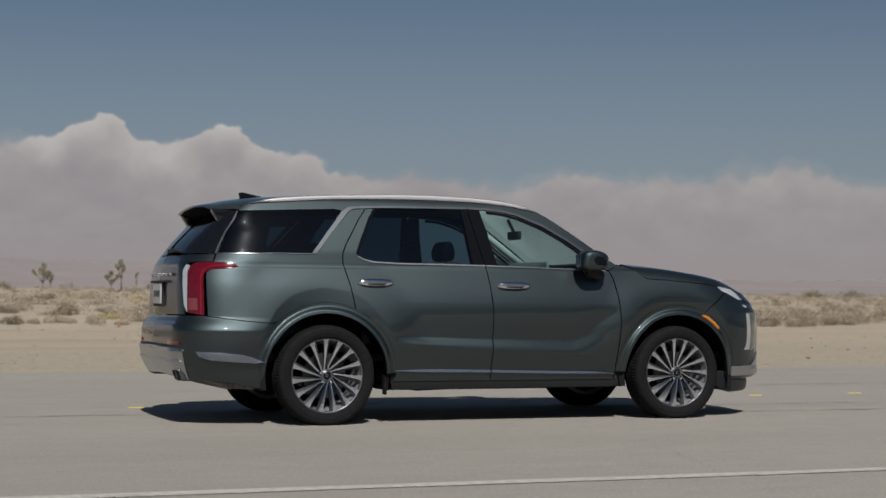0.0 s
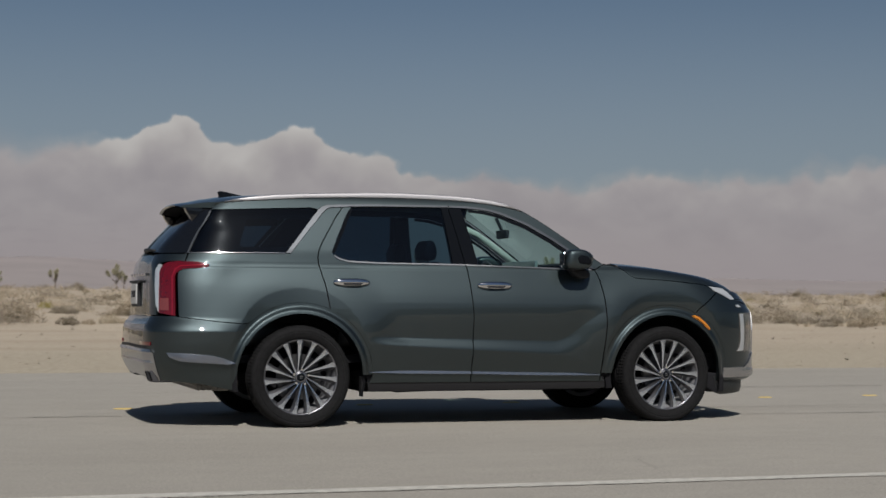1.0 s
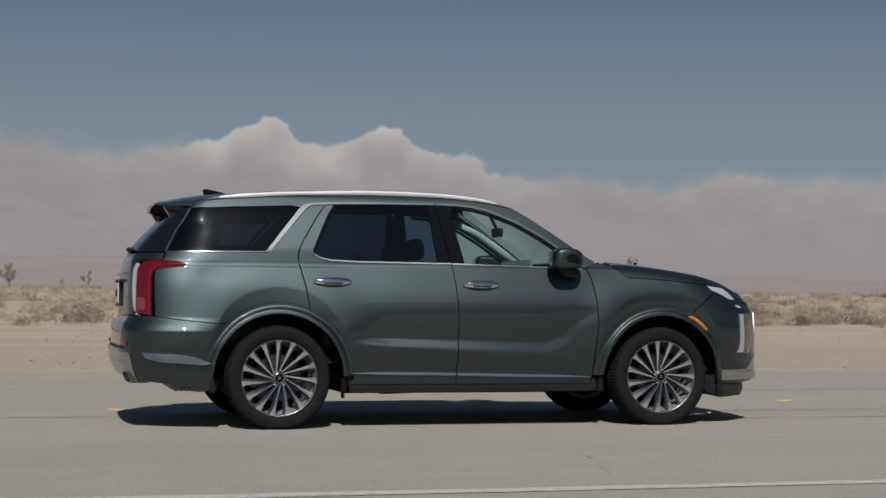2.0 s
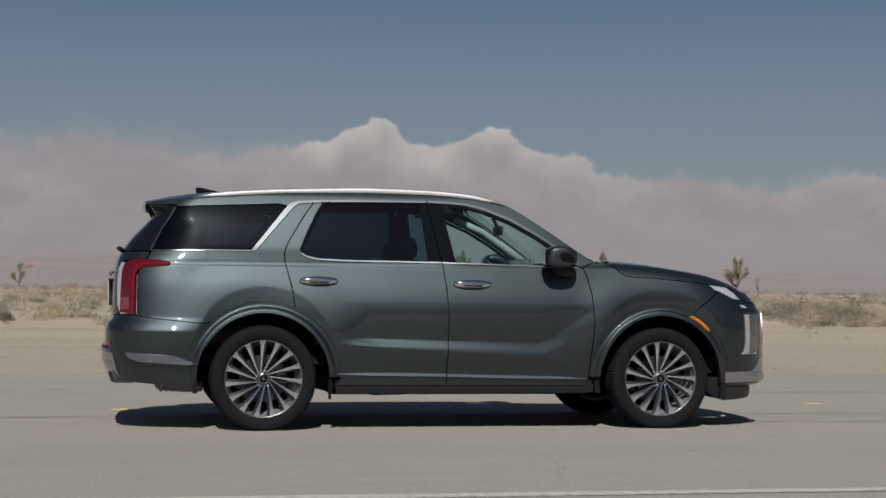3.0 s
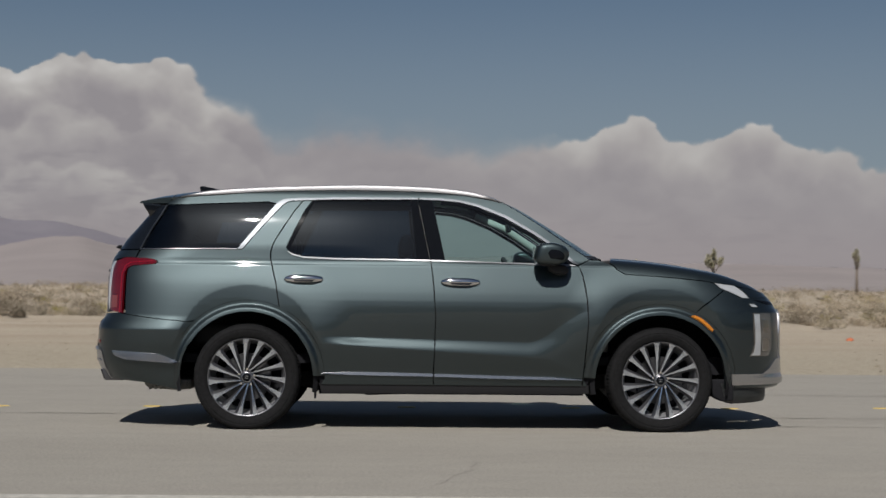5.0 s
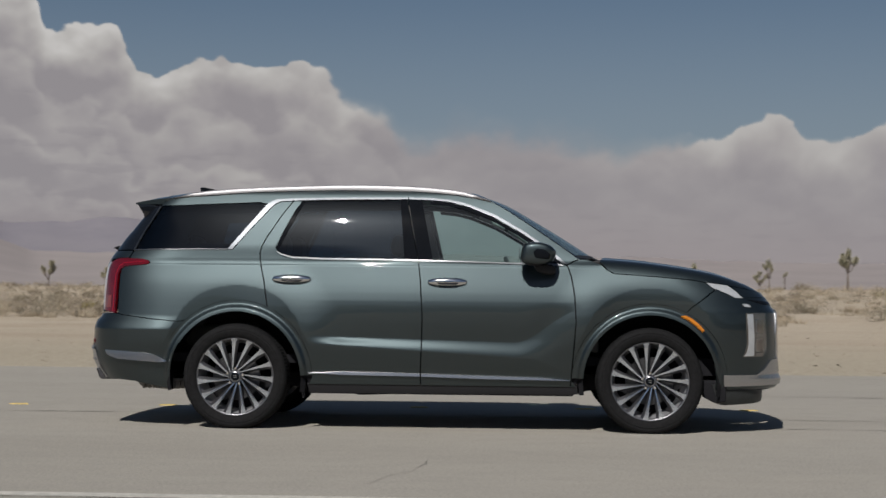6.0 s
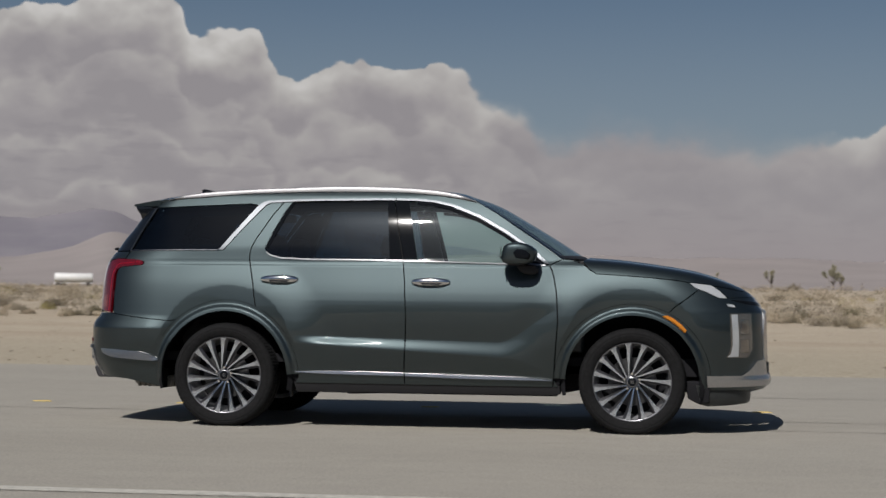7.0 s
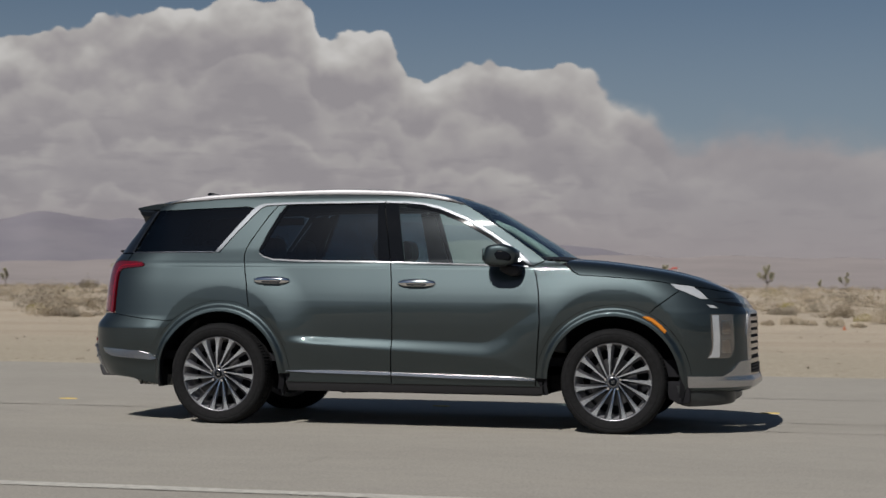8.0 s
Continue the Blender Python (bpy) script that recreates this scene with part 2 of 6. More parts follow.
    alpha.interpolation_type = "SMOOTHSTEP"
    l.new(d, alpha.inputs[0])
    alpha.inputs[1].default_value = -0.03
    l.new(edge, alpha.inputs[2])
    # relief: how far the lump faces up
    up1 = math_n(n, l, "SUBTRACT", puffs(0.46, (0, 0.36, 0)), p1)
    up3 = math_n(n, l, "SUBTRACT", puffs(1.5, (3.3, 1.84, 0)), p2)
    up2 = math_n(n, l, "SUBTRACT", f1, field(0.9, 4, 0.48, (0, 0.22, 0)))
    big = math_n(n, l, "SUBTRACT", field(0.30, 3, 0.45, (3, 1, 0)), field(0.30, 3, 0.45, (3.5, 1.9, 0)))
    lit = math_n(n, l, "ADD", math_n(n, l, "MULTIPLY", up1, 1.05), math_n(n, l, "MULTIPLY", up2, 0.20))
    lit = math_n(n, l, "ADD", lit, math_n(n, l, "MULTIPLY", up3, 0.24))
    lit = math_n(n, l, "ADD", lit, math_n(n, l, "MULTIPLY", big, 2.1))
    lit = math_n(n, l, "MULTIPLY", lit, math_n(n, l, "MULTIPLY_ADD", span(az, -1.0, -10.0), 0.60, 0.40))
    near_top = span(d, 2.0, 0.0)
    head = math_n(n, l, "MULTIPLY", near_top, math_n(n, l, "MULTIPLY_ADD", crisp, 0.65, 0.35))
    head = math_n(n, l, "MULTIPLY", head, math_n(n, l, "MULTIPLY_ADD", span(az, 11.0, 19.0), -0.50, 1.0))
    gain = math_n(n, l, "MULTIPLY_ADD", span(d, 6.5, 0.5), 0.75, 0.15)
    gain = math_n(n, l, "ADD", gain, math_n(n, l, "MULTIPLY", span(az, -8.0, -20.0), 0.20))
    v = math_n(n, l, "ADD", math_n(n, l, "MULTIPLY", lit, gain), math_n(n, l, "MULTIPLY", head, 0.70))
    v = math_n(n, l, "ADD", v, math_n(n, l, "MULTIPLY_ADD", soft, 0.30, -0.05))
    # lower heads stand in front of the high ones, each bright above and dim at its base
    strong = math_n(n, l, "MULTIPLY_ADD", span(az, -2.0, -9.0), 0.72, 0.28)
    for share, swing, deep, seed in ((0.80, 3.4, 2.2, 5.0), (0.60, 3.0, 1.8, 11.0), (0.42, 2.0, 1.4, 17.0)):
        ridge = field(0.17, 2, 0.5, (seed, 0, 0), 0.05)
        h2 = math_n(n, l, "ADD", math_n(n, l, "MULTIPLY_ADD", puffs(0.62, (seed, seed * 0.7, 0)), -1.15, 0.55), math_n(n, l, "MULTIPLY_ADD", field(1.3, 4, 0.5, (seed, 2, 0)), 0.8, -0.4))
        d2 = math_n(n, l, "SUBTRACT", math_n(n, l, "ADD", math_n(n, l, "MULTIPLY_ADD", top, share, -0.5 * swing), math_n(n, l, "MULTIPLY_ADD", ridge, swing, h2)), el)
        front = math_n(n, l, "MULTIPLY", span(d2, -0.05, 0.45), math_n(n, l, "MULTIPLY", span(d2, deep + 0.9, deep - 0.7), strong))
        tone = math_n(n, l, "MULTIPLY_ADD", span(d2, deep, 0.0), 0.54, math_n(n, l, "MULTIPLY_ADD", lit, 0.40, 0.02))
        v = math_n(n, l, "ADD", math_n(n, l, "MULTIPLY", v, math_n(n, l, "MULTIPLY_ADD", front, -0.75, 1.0)), math_n(n, l, "MULTIPLY", math_n(n, l, "MULTIPLY", front, 0.75), tone))
    streak = span(field(0.5, 4, 0.5, (2, 9, 0), 4.5), 0.50, 0.68)
    v = math_n(n, l, "SUBTRACT", v, math_n(n, l, "MULTIPLY", math_n(n, l, "MULTIPLY", streak, span(d, 2.2, 4.0)), 0.20))
    col = ramp(n, l, v, [(0.0, (0.278, 0.261, 0.273)), (0.25, (0.318, 0.299, 0.306)), (0.5, (0.375, 0.357, 0.352)), (0.8, (0.46, 0.445, 0.43)), (1.0, (0.54, 0.525, 0.51))])
    haze = span(el, 4.2, 0.6)
    col = mixc(n, l, math_n(n, l, "MULTIPLY", haze, 0.9), col, (0.302, 0.272, 0.276))
    tr = n.new("ShaderNodeBsdfTransparent")
    mx = n.new("ShaderNodeMixShader")
    # a thin veil of dust goes on above the heads
    veil = math_n(n, l, "MULTIPLY", span(el, 13.0, 3.0), 0.62)
    a2 = math_n(n, l, "MAXIMUM", alpha.outputs[0], veil)
    a2 = math_n(n, l, "MULTIPLY", a2, span(math_n(n, l, "ABSOLUTE", az), 85.0, 50.0))
    col = mixc(n, l, alpha.outputs[0], (0.225, 0.262, 0.305), col)
    em = n.new("ShaderNodeEmission")
    l.new(col, em.inputs[0])
    em.inputs[1].default_value = 1.0
    l.new(a2, mx.inputs[0])
    l.new(tr.outputs[0], mx.inputs[1])
    l.new(em.outputs[0], mx.inputs[2])
    l.new(mx.outputs[0], n["Material Output"].inputs[0])
    return m


def sky_shell():
    k, rings = 120, [-120, 300, 700, 1160]
    vs = [(4300 * math.sin(2 * math.pi * i / k), 4300 * math.cos(2 * math.pi * i / k), z) for z in rings for i in range(k)]
    fs = [(r * k + i, r * k + (i + 1) % k, (r + 1) * k + (i + 1) % k, (r + 1) * k + i) for r in range(len(rings) - 1) for i in range(k)]
    ob = mesh_object("backdrop", vs, fs, cloud_material())
    tagged(ob, "bank of white cumulus clouds over dusty haze", "sky", kind="structure")


sky_shell()


def hill_material(name, a, b, scale):
    m, n, l, bs = shader(name)
    f = noise_tex(n, l, scale, 7, 0.62, stretch=(1, 1, 2.5))
    l.new(ramp(n, l, f, [(0.35, a), (0.65, b)]), bs.inputs["Base Color"])
    bs.inputs["Roughness"].default_value = 1.0
    bs.inputs["Specular IOR Level"].default_value = 0.0
    return m


def hills(name, radius, profile, material, label, rough, depth, seed, az0=-75, az1=75):
    """A range of far hills: a ridge line by bearing and rise in degrees, with spurs that run down towards the plain."""
    ridge = pchip(profile)
    cols, rows = 520, 18
    vs, fs = [], []
    for i in range(cols):
        a = az0 + (az1 - az0) * i / (cols - 1)
        hgt = radius * math.tan(radians(float(ridge(a))))
        for j in range(rows):
            f = j / (rows - 1)
            r = radius - depth * (1 - f)
            x, y = r * math.sin(radians(a)), r * math.cos(radians(a))
            q = noise.fractal(Vector((a * 0.55 + seed, f * 1.6, seed)), 1.0, 2.1, 6)
            s = noise.hetero_terrain(Vector((a * 0.9, f * 0.8 + seed, 3.1)), 0.9, 2.0, 5, 0.6)
            z = hgt * (f ** 1.5) * (1 + rough * q * (0.3 + 0.7 * f)) + rough * hgt * 0.25 * f * (1 - f) * s
            vs.append((x, y, z if j else -20.0))
    for i in range(cols - 1):
        for j in range(rows - 1):
            p = i * rows + j
            fs.append((p, p + rows, p + rows + 1, p + 1))
    ob = mesh_object(name, vs, fs, material)
    tagged(ob, label, "hills", kind="structure")
    return ob


# distance haze is mixed into both base colours: lilac rock, paled sand
HILL_FAR = hill_material("hazed_hill_rock", (0.165, 0.156, 0.180), (0.203, 0.190, 0.208), 0.004)
HILL_FAN = hill_material("hazed_sand_slope", (0.255, 0.228, 0.224), (0.288, 0.257, 0.248), 0.006)
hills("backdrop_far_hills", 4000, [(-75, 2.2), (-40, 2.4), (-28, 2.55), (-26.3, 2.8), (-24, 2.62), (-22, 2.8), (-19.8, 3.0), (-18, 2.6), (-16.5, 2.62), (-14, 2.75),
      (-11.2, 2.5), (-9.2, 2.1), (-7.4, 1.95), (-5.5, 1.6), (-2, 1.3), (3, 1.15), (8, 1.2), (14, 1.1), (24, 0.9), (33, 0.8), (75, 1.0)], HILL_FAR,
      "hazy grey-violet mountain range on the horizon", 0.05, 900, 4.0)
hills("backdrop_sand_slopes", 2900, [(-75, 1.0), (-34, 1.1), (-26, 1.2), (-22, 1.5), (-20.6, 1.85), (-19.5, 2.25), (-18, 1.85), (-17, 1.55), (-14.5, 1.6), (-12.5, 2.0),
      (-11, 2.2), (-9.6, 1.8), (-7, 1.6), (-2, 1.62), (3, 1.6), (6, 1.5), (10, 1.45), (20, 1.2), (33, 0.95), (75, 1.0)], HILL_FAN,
      "sand slopes below the mountains, paled by painted haze", 0.05, 1500, 9.0)


# never in view, only mirrored; backlit shade and blue haze are in the colour
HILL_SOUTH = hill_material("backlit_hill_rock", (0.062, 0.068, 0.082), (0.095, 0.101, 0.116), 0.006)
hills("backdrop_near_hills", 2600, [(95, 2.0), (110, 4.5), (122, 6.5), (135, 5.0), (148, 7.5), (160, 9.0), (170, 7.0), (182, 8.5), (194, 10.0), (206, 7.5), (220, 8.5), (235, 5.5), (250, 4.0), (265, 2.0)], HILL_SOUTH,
      "dark bluish hills out of view, mirrored in the car", 0.08, 700, 15.0, 95, 265)


# ---- ground ----
def ground_z(x, y):
    """Flat by the road, then a long gentle rise into the brush."""
    x, y = np.asarray(x, float), np.asarray(y, float)
    g = np.clip((y - 42) / 330, 0, 1)
    side = 1 - 0.22 * np.clip(-x / 160, 0, 1)
    return 4.1 * g ** 0.85 * side


def spread(fine, n_fine, far, n_far):
    a = np.linspace(0, fine, n_fine)
    b = fine * (far / fine) ** (np.arange(1, n_far + 1) / n_far)
    return np.concatenate([a, b])


def sand_material():
    m, n, l, b = shader("desert_sand")
    big = noise_tex(n, l, 0.10, 5, 0.6, stretch=(0.30, 2.2, 1))
    mid = noise_tex(n, l, 1.1, 6, 0.68, stretch=(0.45, 1.7, 1))
    fine = noise_tex(n, l, 14, 5, 0.75)
    c = ramp(n, l, big, [(0.32, (0.305, 0.245, 0.180)), (0.46, (0.405, 0.338, 0.258)), (0.58, (0.445, 0.383, 0.300)), (0.70, (0.37, 0.31, 0.235))])
    c = mixc(n, l, math_n(n, l, "MULTIPLY", ramp(n, l, mid, [(0.36, (0, 0, 0)), (0.66, (1, 1, 1))]), 0.34), c, (0.30, 0.25, 0.195))
    # a belt of grey-green gravel along the road
    tc = n.new("ShaderNodeTexCoord")
    sp = n.new("ShaderNodeSeparateXYZ")
    l.new(tc.outputs["Object"], sp.inputs[0])
    yy = math_n(n, l, "ADD", sp.outputs[1], math_n(n, l, "MULTIPLY_ADD", noise_tex(n, l, 0.35, 4, 0.6, stretch=(0.3, 1, 1)), 16.0, -8.0))
    belt = n.new("ShaderNodeMapRange")
    belt.interpolation_type = "SMOOTHSTEP"
    for k, v in ((1, 26.0), (2, 13.0), (3, 0.0), (4, 0.75)):
        belt.inputs[k].default_value = v
    l.new(yy, belt.inputs[0])
    c = mixc(n, l, belt.outputs[0], c, ramp(n, l, noise_tex(n, l, 5, 5, 0.75), [(0.34, (0.235, 0.215, 0.16)), (0.52, (0.36, 0.325, 0.25)), (0.68, (0.44, 0.39, 0.30))]))
    c = mixc(n, l, 0.40, c, ramp(n, l, fine, [(0.35, (0.20, 0.165, 0.125)), (0.62, (0.52, 0.445, 0.345))]))
    l.new(c, b.inputs["Base Color"])
    b.inputs["Roughness"].default_value = 0.95
    b.inputs["Specular IOR Level"].default_value = 0.15
    bump(n, l, b, math_n(n, l, "ADD", mid, math_n(n, l, "MULTIPLY", fine, 0.4)), 0.8, 0.07)
    return m


def road_material():
    m, n, l, b = shader("bleached_asphalt")
    big = noise_tex(n, l, 0.5, 5, 0.6, stretch=(0.22, 1.0, 1))
    mid = noise_tex(n, l, 4, 6, 0.7, stretch=(0.6, 1.2, 1))
    fine = noise_tex(n, l, 55, 5, 0.8)
    c = ramp(n, l, big, [(0.3, (0.278, 0.256, 0.220)), (0.5, (0.335, 0.312, 0.272)), (0.7, (0.352, 0.322, 0.276))])
    c = mixc(n, l, math_n(n, l, "MULTIPLY", ramp(n, l, mid, [(0.38, (0, 0, 0)), (0.64, (1, 1, 1))]), 0.42), c, (0.232, 0.220, 0.192))
    c = mixc(n, l, 0.40, c, ramp(n, l, fine, [(0.36, (0.13, 0.12, 0.105)), (0.50, (0.30, 0.28, 0.245)), (0.64, (0.46, 0.425, 0.37))]))
    l.new(c, b.inputs["Base Color"])
    b.inputs["Roughness"].default_value = 0.88
    b.inputs["Specular IOR Level"].default_value = 0.25
    bump(n, l, b, math_n(n, l, "ADD", fine, math_n(n, l, "MULTIPLY", mid, 0.3)), 0.45, 0.007)
    return m


SAND, ROAD = sand_material(), road_material()
LINE_WHITE = plain("worn_white_paint", (0.44, 0.42, 0.375), 0.8, grain=0.25, scale=18)
LINE_YELLOW = plain("worn_yellow_paint", (0.50, 0.37, 0.13), 0.75, grain=0.25, scale=40)
CRACK = plain("crack_shadow_tar", (0.250, 0.232, 0.206), 0.95, grain=0.3, scale=60)


def build_ground():
    half = spread(36, 90, 4700, 46)
    xs = np.concatenate([-half[:0:-1], half])
    ys = np.concatenate([-spread(14, 24, 4700, 34)[:0:-1], np.linspace(0, 60, 150)[:-1], 60 * (4700 / 60) ** (np.arange(0, 60) / 59)])
    X, Y = np.meshgrid(xs, ys)
    Z = ground_z(X, Y)
    nz = np.array([noise.fractal(Vector((x * 0.35, y * 0.8, 0.3)), 1.0, 2.0, 4) for x, y in zip(X.ravel(), Y.ravel())]).reshape(X.shape)
    dirt = sstep(8.1, 8.7, Y + 0.12 * nz) + sstep(-9.1, -9.7, Y + 0.12 * nz)
    Z = Z - 0.05 + dirt * 0.056 + dirt * 0.018 * nz + 0.10 * nz * sstep(20, 60, Y) * (np.hypot(X, Y) < 900)
    vs = np.stack([X, Y, Z], -1).reshape(-1, 3)
    w = len(xs)
    fs = [(r * w + c, r * w + c + 1, (r + 1) * w + c + 1, (r + 1) * w + c) for r in range(len(ys) - 1) for c in range(w - 1)]
    ob = mesh_object("ground", vs, fs, SAND)
    tagged(ob, "pale tan desert sand with faint tracks", "ground", kind="structure")
    bm = bmesh.new()
    box(bm, -160, 160, -9.4, 8.55, -0.25, 0.0)
    tagged(part("road", bm, ROAD), "wide sun-bleached grey asphalt road", "road", kind="structure")


build_ground()


def strip(name, pts, width, z, material, label, category, parent=None):
    """A thin painted or torn band along points on the road."""
    vs, fs = [], []
    for i, p in enumerate(pts):
        a, b = pts[max(i - 1, 0)], pts[min(i + 1, len(pts) - 1)]
        d = Vector((b[0] - a[0], b[1] - a[1])).normalized()
        w = (width(i) if callable(width) else width) / 2
        vs += [(p[0] - d.y * w, p[1] + d.x * w, z), (p[0] + d.y * w, p[1] - d.x * w, z)]
        if i:
            k = 2 * i
            fs.append((k - 2, k - 1, k + 1, k))
    ob = mesh_object(name, vs, fs, material, parent)
    return tagged(ob, label, category, kind="structure") if category else ob


rnd = random.Random(5)
strip("edge_line", [(x * 0.5, -4.86 + 0.00011 * (x * 0.5) ** 2 * 4 + rnd.uniform(-0.006, 0.006)) for x in range(-120, 121)], lambda i: 0.150 + rnd.uniform(-0.012, 0.012), 0.004,
      LINE_WHITE, "worn white edge line painted on the asphalt", "road line")


def crack(x0, y0, heading, length, seed, width=0.012):
    r = random.Random(seed)
    pts = [(x0, y0)]
    while length > 0:
        a = radians(heading) + r.gauss(0, 0.28)
        step = r.uniform(0.04, 0.11)
        pts.append((pts[-1][0] + step * math.cos(a), pts[-1][1] + step * math.sin(a)))
        length -= step
    strip("road_crack", pts, lambda i: width * r.uniform(0.15, 1.0), 0.004, CRACK, "thin dark crack in the asphalt", "crack")


def joint(x0, x1, y0, y1, seed, width):
    """A long paving joint, filled with darker tar, that wanders a little."""
    r = random.Random(seed)
    k = int((x1 - x0) / 0.22)
    pts = [(x0 + (x1 - x0) * i / k, y0 + (y1 - y0) * i / k + 0.03 * math.sin(i * 0.13 + seed) + r.uniform(-0.012, 0.012)) for i in range(k + 1)]
    strip("paving_joint", pts, lambda i: width * r.uniform(0.25, 1.0) * (0.6 + 0.4 * math.sin(i * 0.07 + seed)), 0.004, JOINT, "dark paving joint across the asphalt", "road joint")


JOINT = plain("dusty_tar", (0.205, 0.190, 0.166), 0.95, grain=0.35, scale=12)
crack(0.03, -3.05, -98, 1.3, 3, 0.0062)
joint(-34, 34, 0.50, 0.53, 4, 0.050)
joint(-34, 34, -0.20, -0.46, 8, 0.036)
joint(-34, 34, 3.9, 3.6, 21, 0.05)


def road_dash(x, y, turn, seed):
    """A small worn dab of yellow paint."""
    r = random.Random(seed)
    bm = bmesh.new()
    k = 14
    ring = [(0.085 * (1 + r.uniform(-0.25, 0.2)) * math.cos(2 * math.pi * i / k), 0.05 * (1 + r.uniform(-0.3, 0.25)) * math.sin(2 * math.pi * i / k)) for i in range(k)]
    a = [bm.verts.new((px, py, 0.0)) for px, py in ring]
    b = [bm.verts.new((px * 0.8, py * 0.8, 0.008)) for px, py in ring]
    bm.faces.new(b)
    for i in range(k):
        bm.faces.new((a[i], a[(i + 1) % k], b[(i + 1) % k], b[i]))
    ob = part("road_marker", bm, LINE_YELLOW)
    ob.matrix_world = pose(x, y, 0.001, 0, 0, turn)
    tagged(ob, "small worn yellow marker stuck on the asphalt", "road marker", group="yellow road markers")


for k, (mx_, my_) in enumerate(((-3.68, 1.28), (-2.43, 1.38), (2.48, 1.62), (3.86, 1.81), (5.1, 1.9), (-0.3, 1.5), (1.1, 1.56), (-6.2, 1.1))):
    road_dash(mx_, my_, 5, 40 + k)


# ---- desert plants ----
def plant_material(name, stops, scale=0.6, rough=0.9):
    m, n, l, b = shader(name)
    f = noise_tex(n, l, scale, 1.5, 0.5)
    c = ramp(n, l, f, stops)
    g = n.new("ShaderNodeNewGeometry")
    c = mixc(n, l, math_n(n, l, "MULTIPLY", g.outputs["Random Per Island"], 0.14), c, tuple(v * 0.55 for v in stops[0][1]))
    l.new(c, b.inputs["Base Color"])
    b.inputs["Roughness"].default_value = rough
    b.inputs["Specular IOR Level"].default_value = 0.1
    return m


STRAW = plant_material("dry_straw", [(0.32, (0.20, 0.16, 0.11)), (0.43, (0.34, 0.28, 0.205)), (0.54, (0.49, 0.415, 0.315)), (0.66, (0.26, 0.22, 0.155))], 0.42)
SAGE = plant_material("grey_sage", [(0.34, (0.11, 0.092, 0.066)), (0.46, (0.21, 0.175, 0.13)), (0.56, (0.36, 0.31, 0.245)), (0.68, (0.16, 0.138, 0.09))], 0.42)
# olive leaf colour lightened and greyed to paint in distance haze
YUCCA = plant_material("yucca_leaf", [(0.30, (0.29, 0.27, 0.185)), (0.6, (0.38, 0.355, 0.255)), (0.8, (0.43, 0.395, 0.295))], 0.9)
DEAD_LEAF = plant_material("dead_yucca_leaf", [(0.3, (0.19, 0.16, 0.125)), (0.7, (0.27, 0.23, 0.18))], 0.9)
BARK = plain("grey_brown_bark", (0.125, 0.10, 0.078), 0.95, grain=0.3, scale=6, bumps=0.5)
YELLOW_LEAF = plant_material("yellow_green_shrub", [(0.3, (0.22, 0.19, 0.06)), (0.7, (0.33, 0.28, 0.10))])


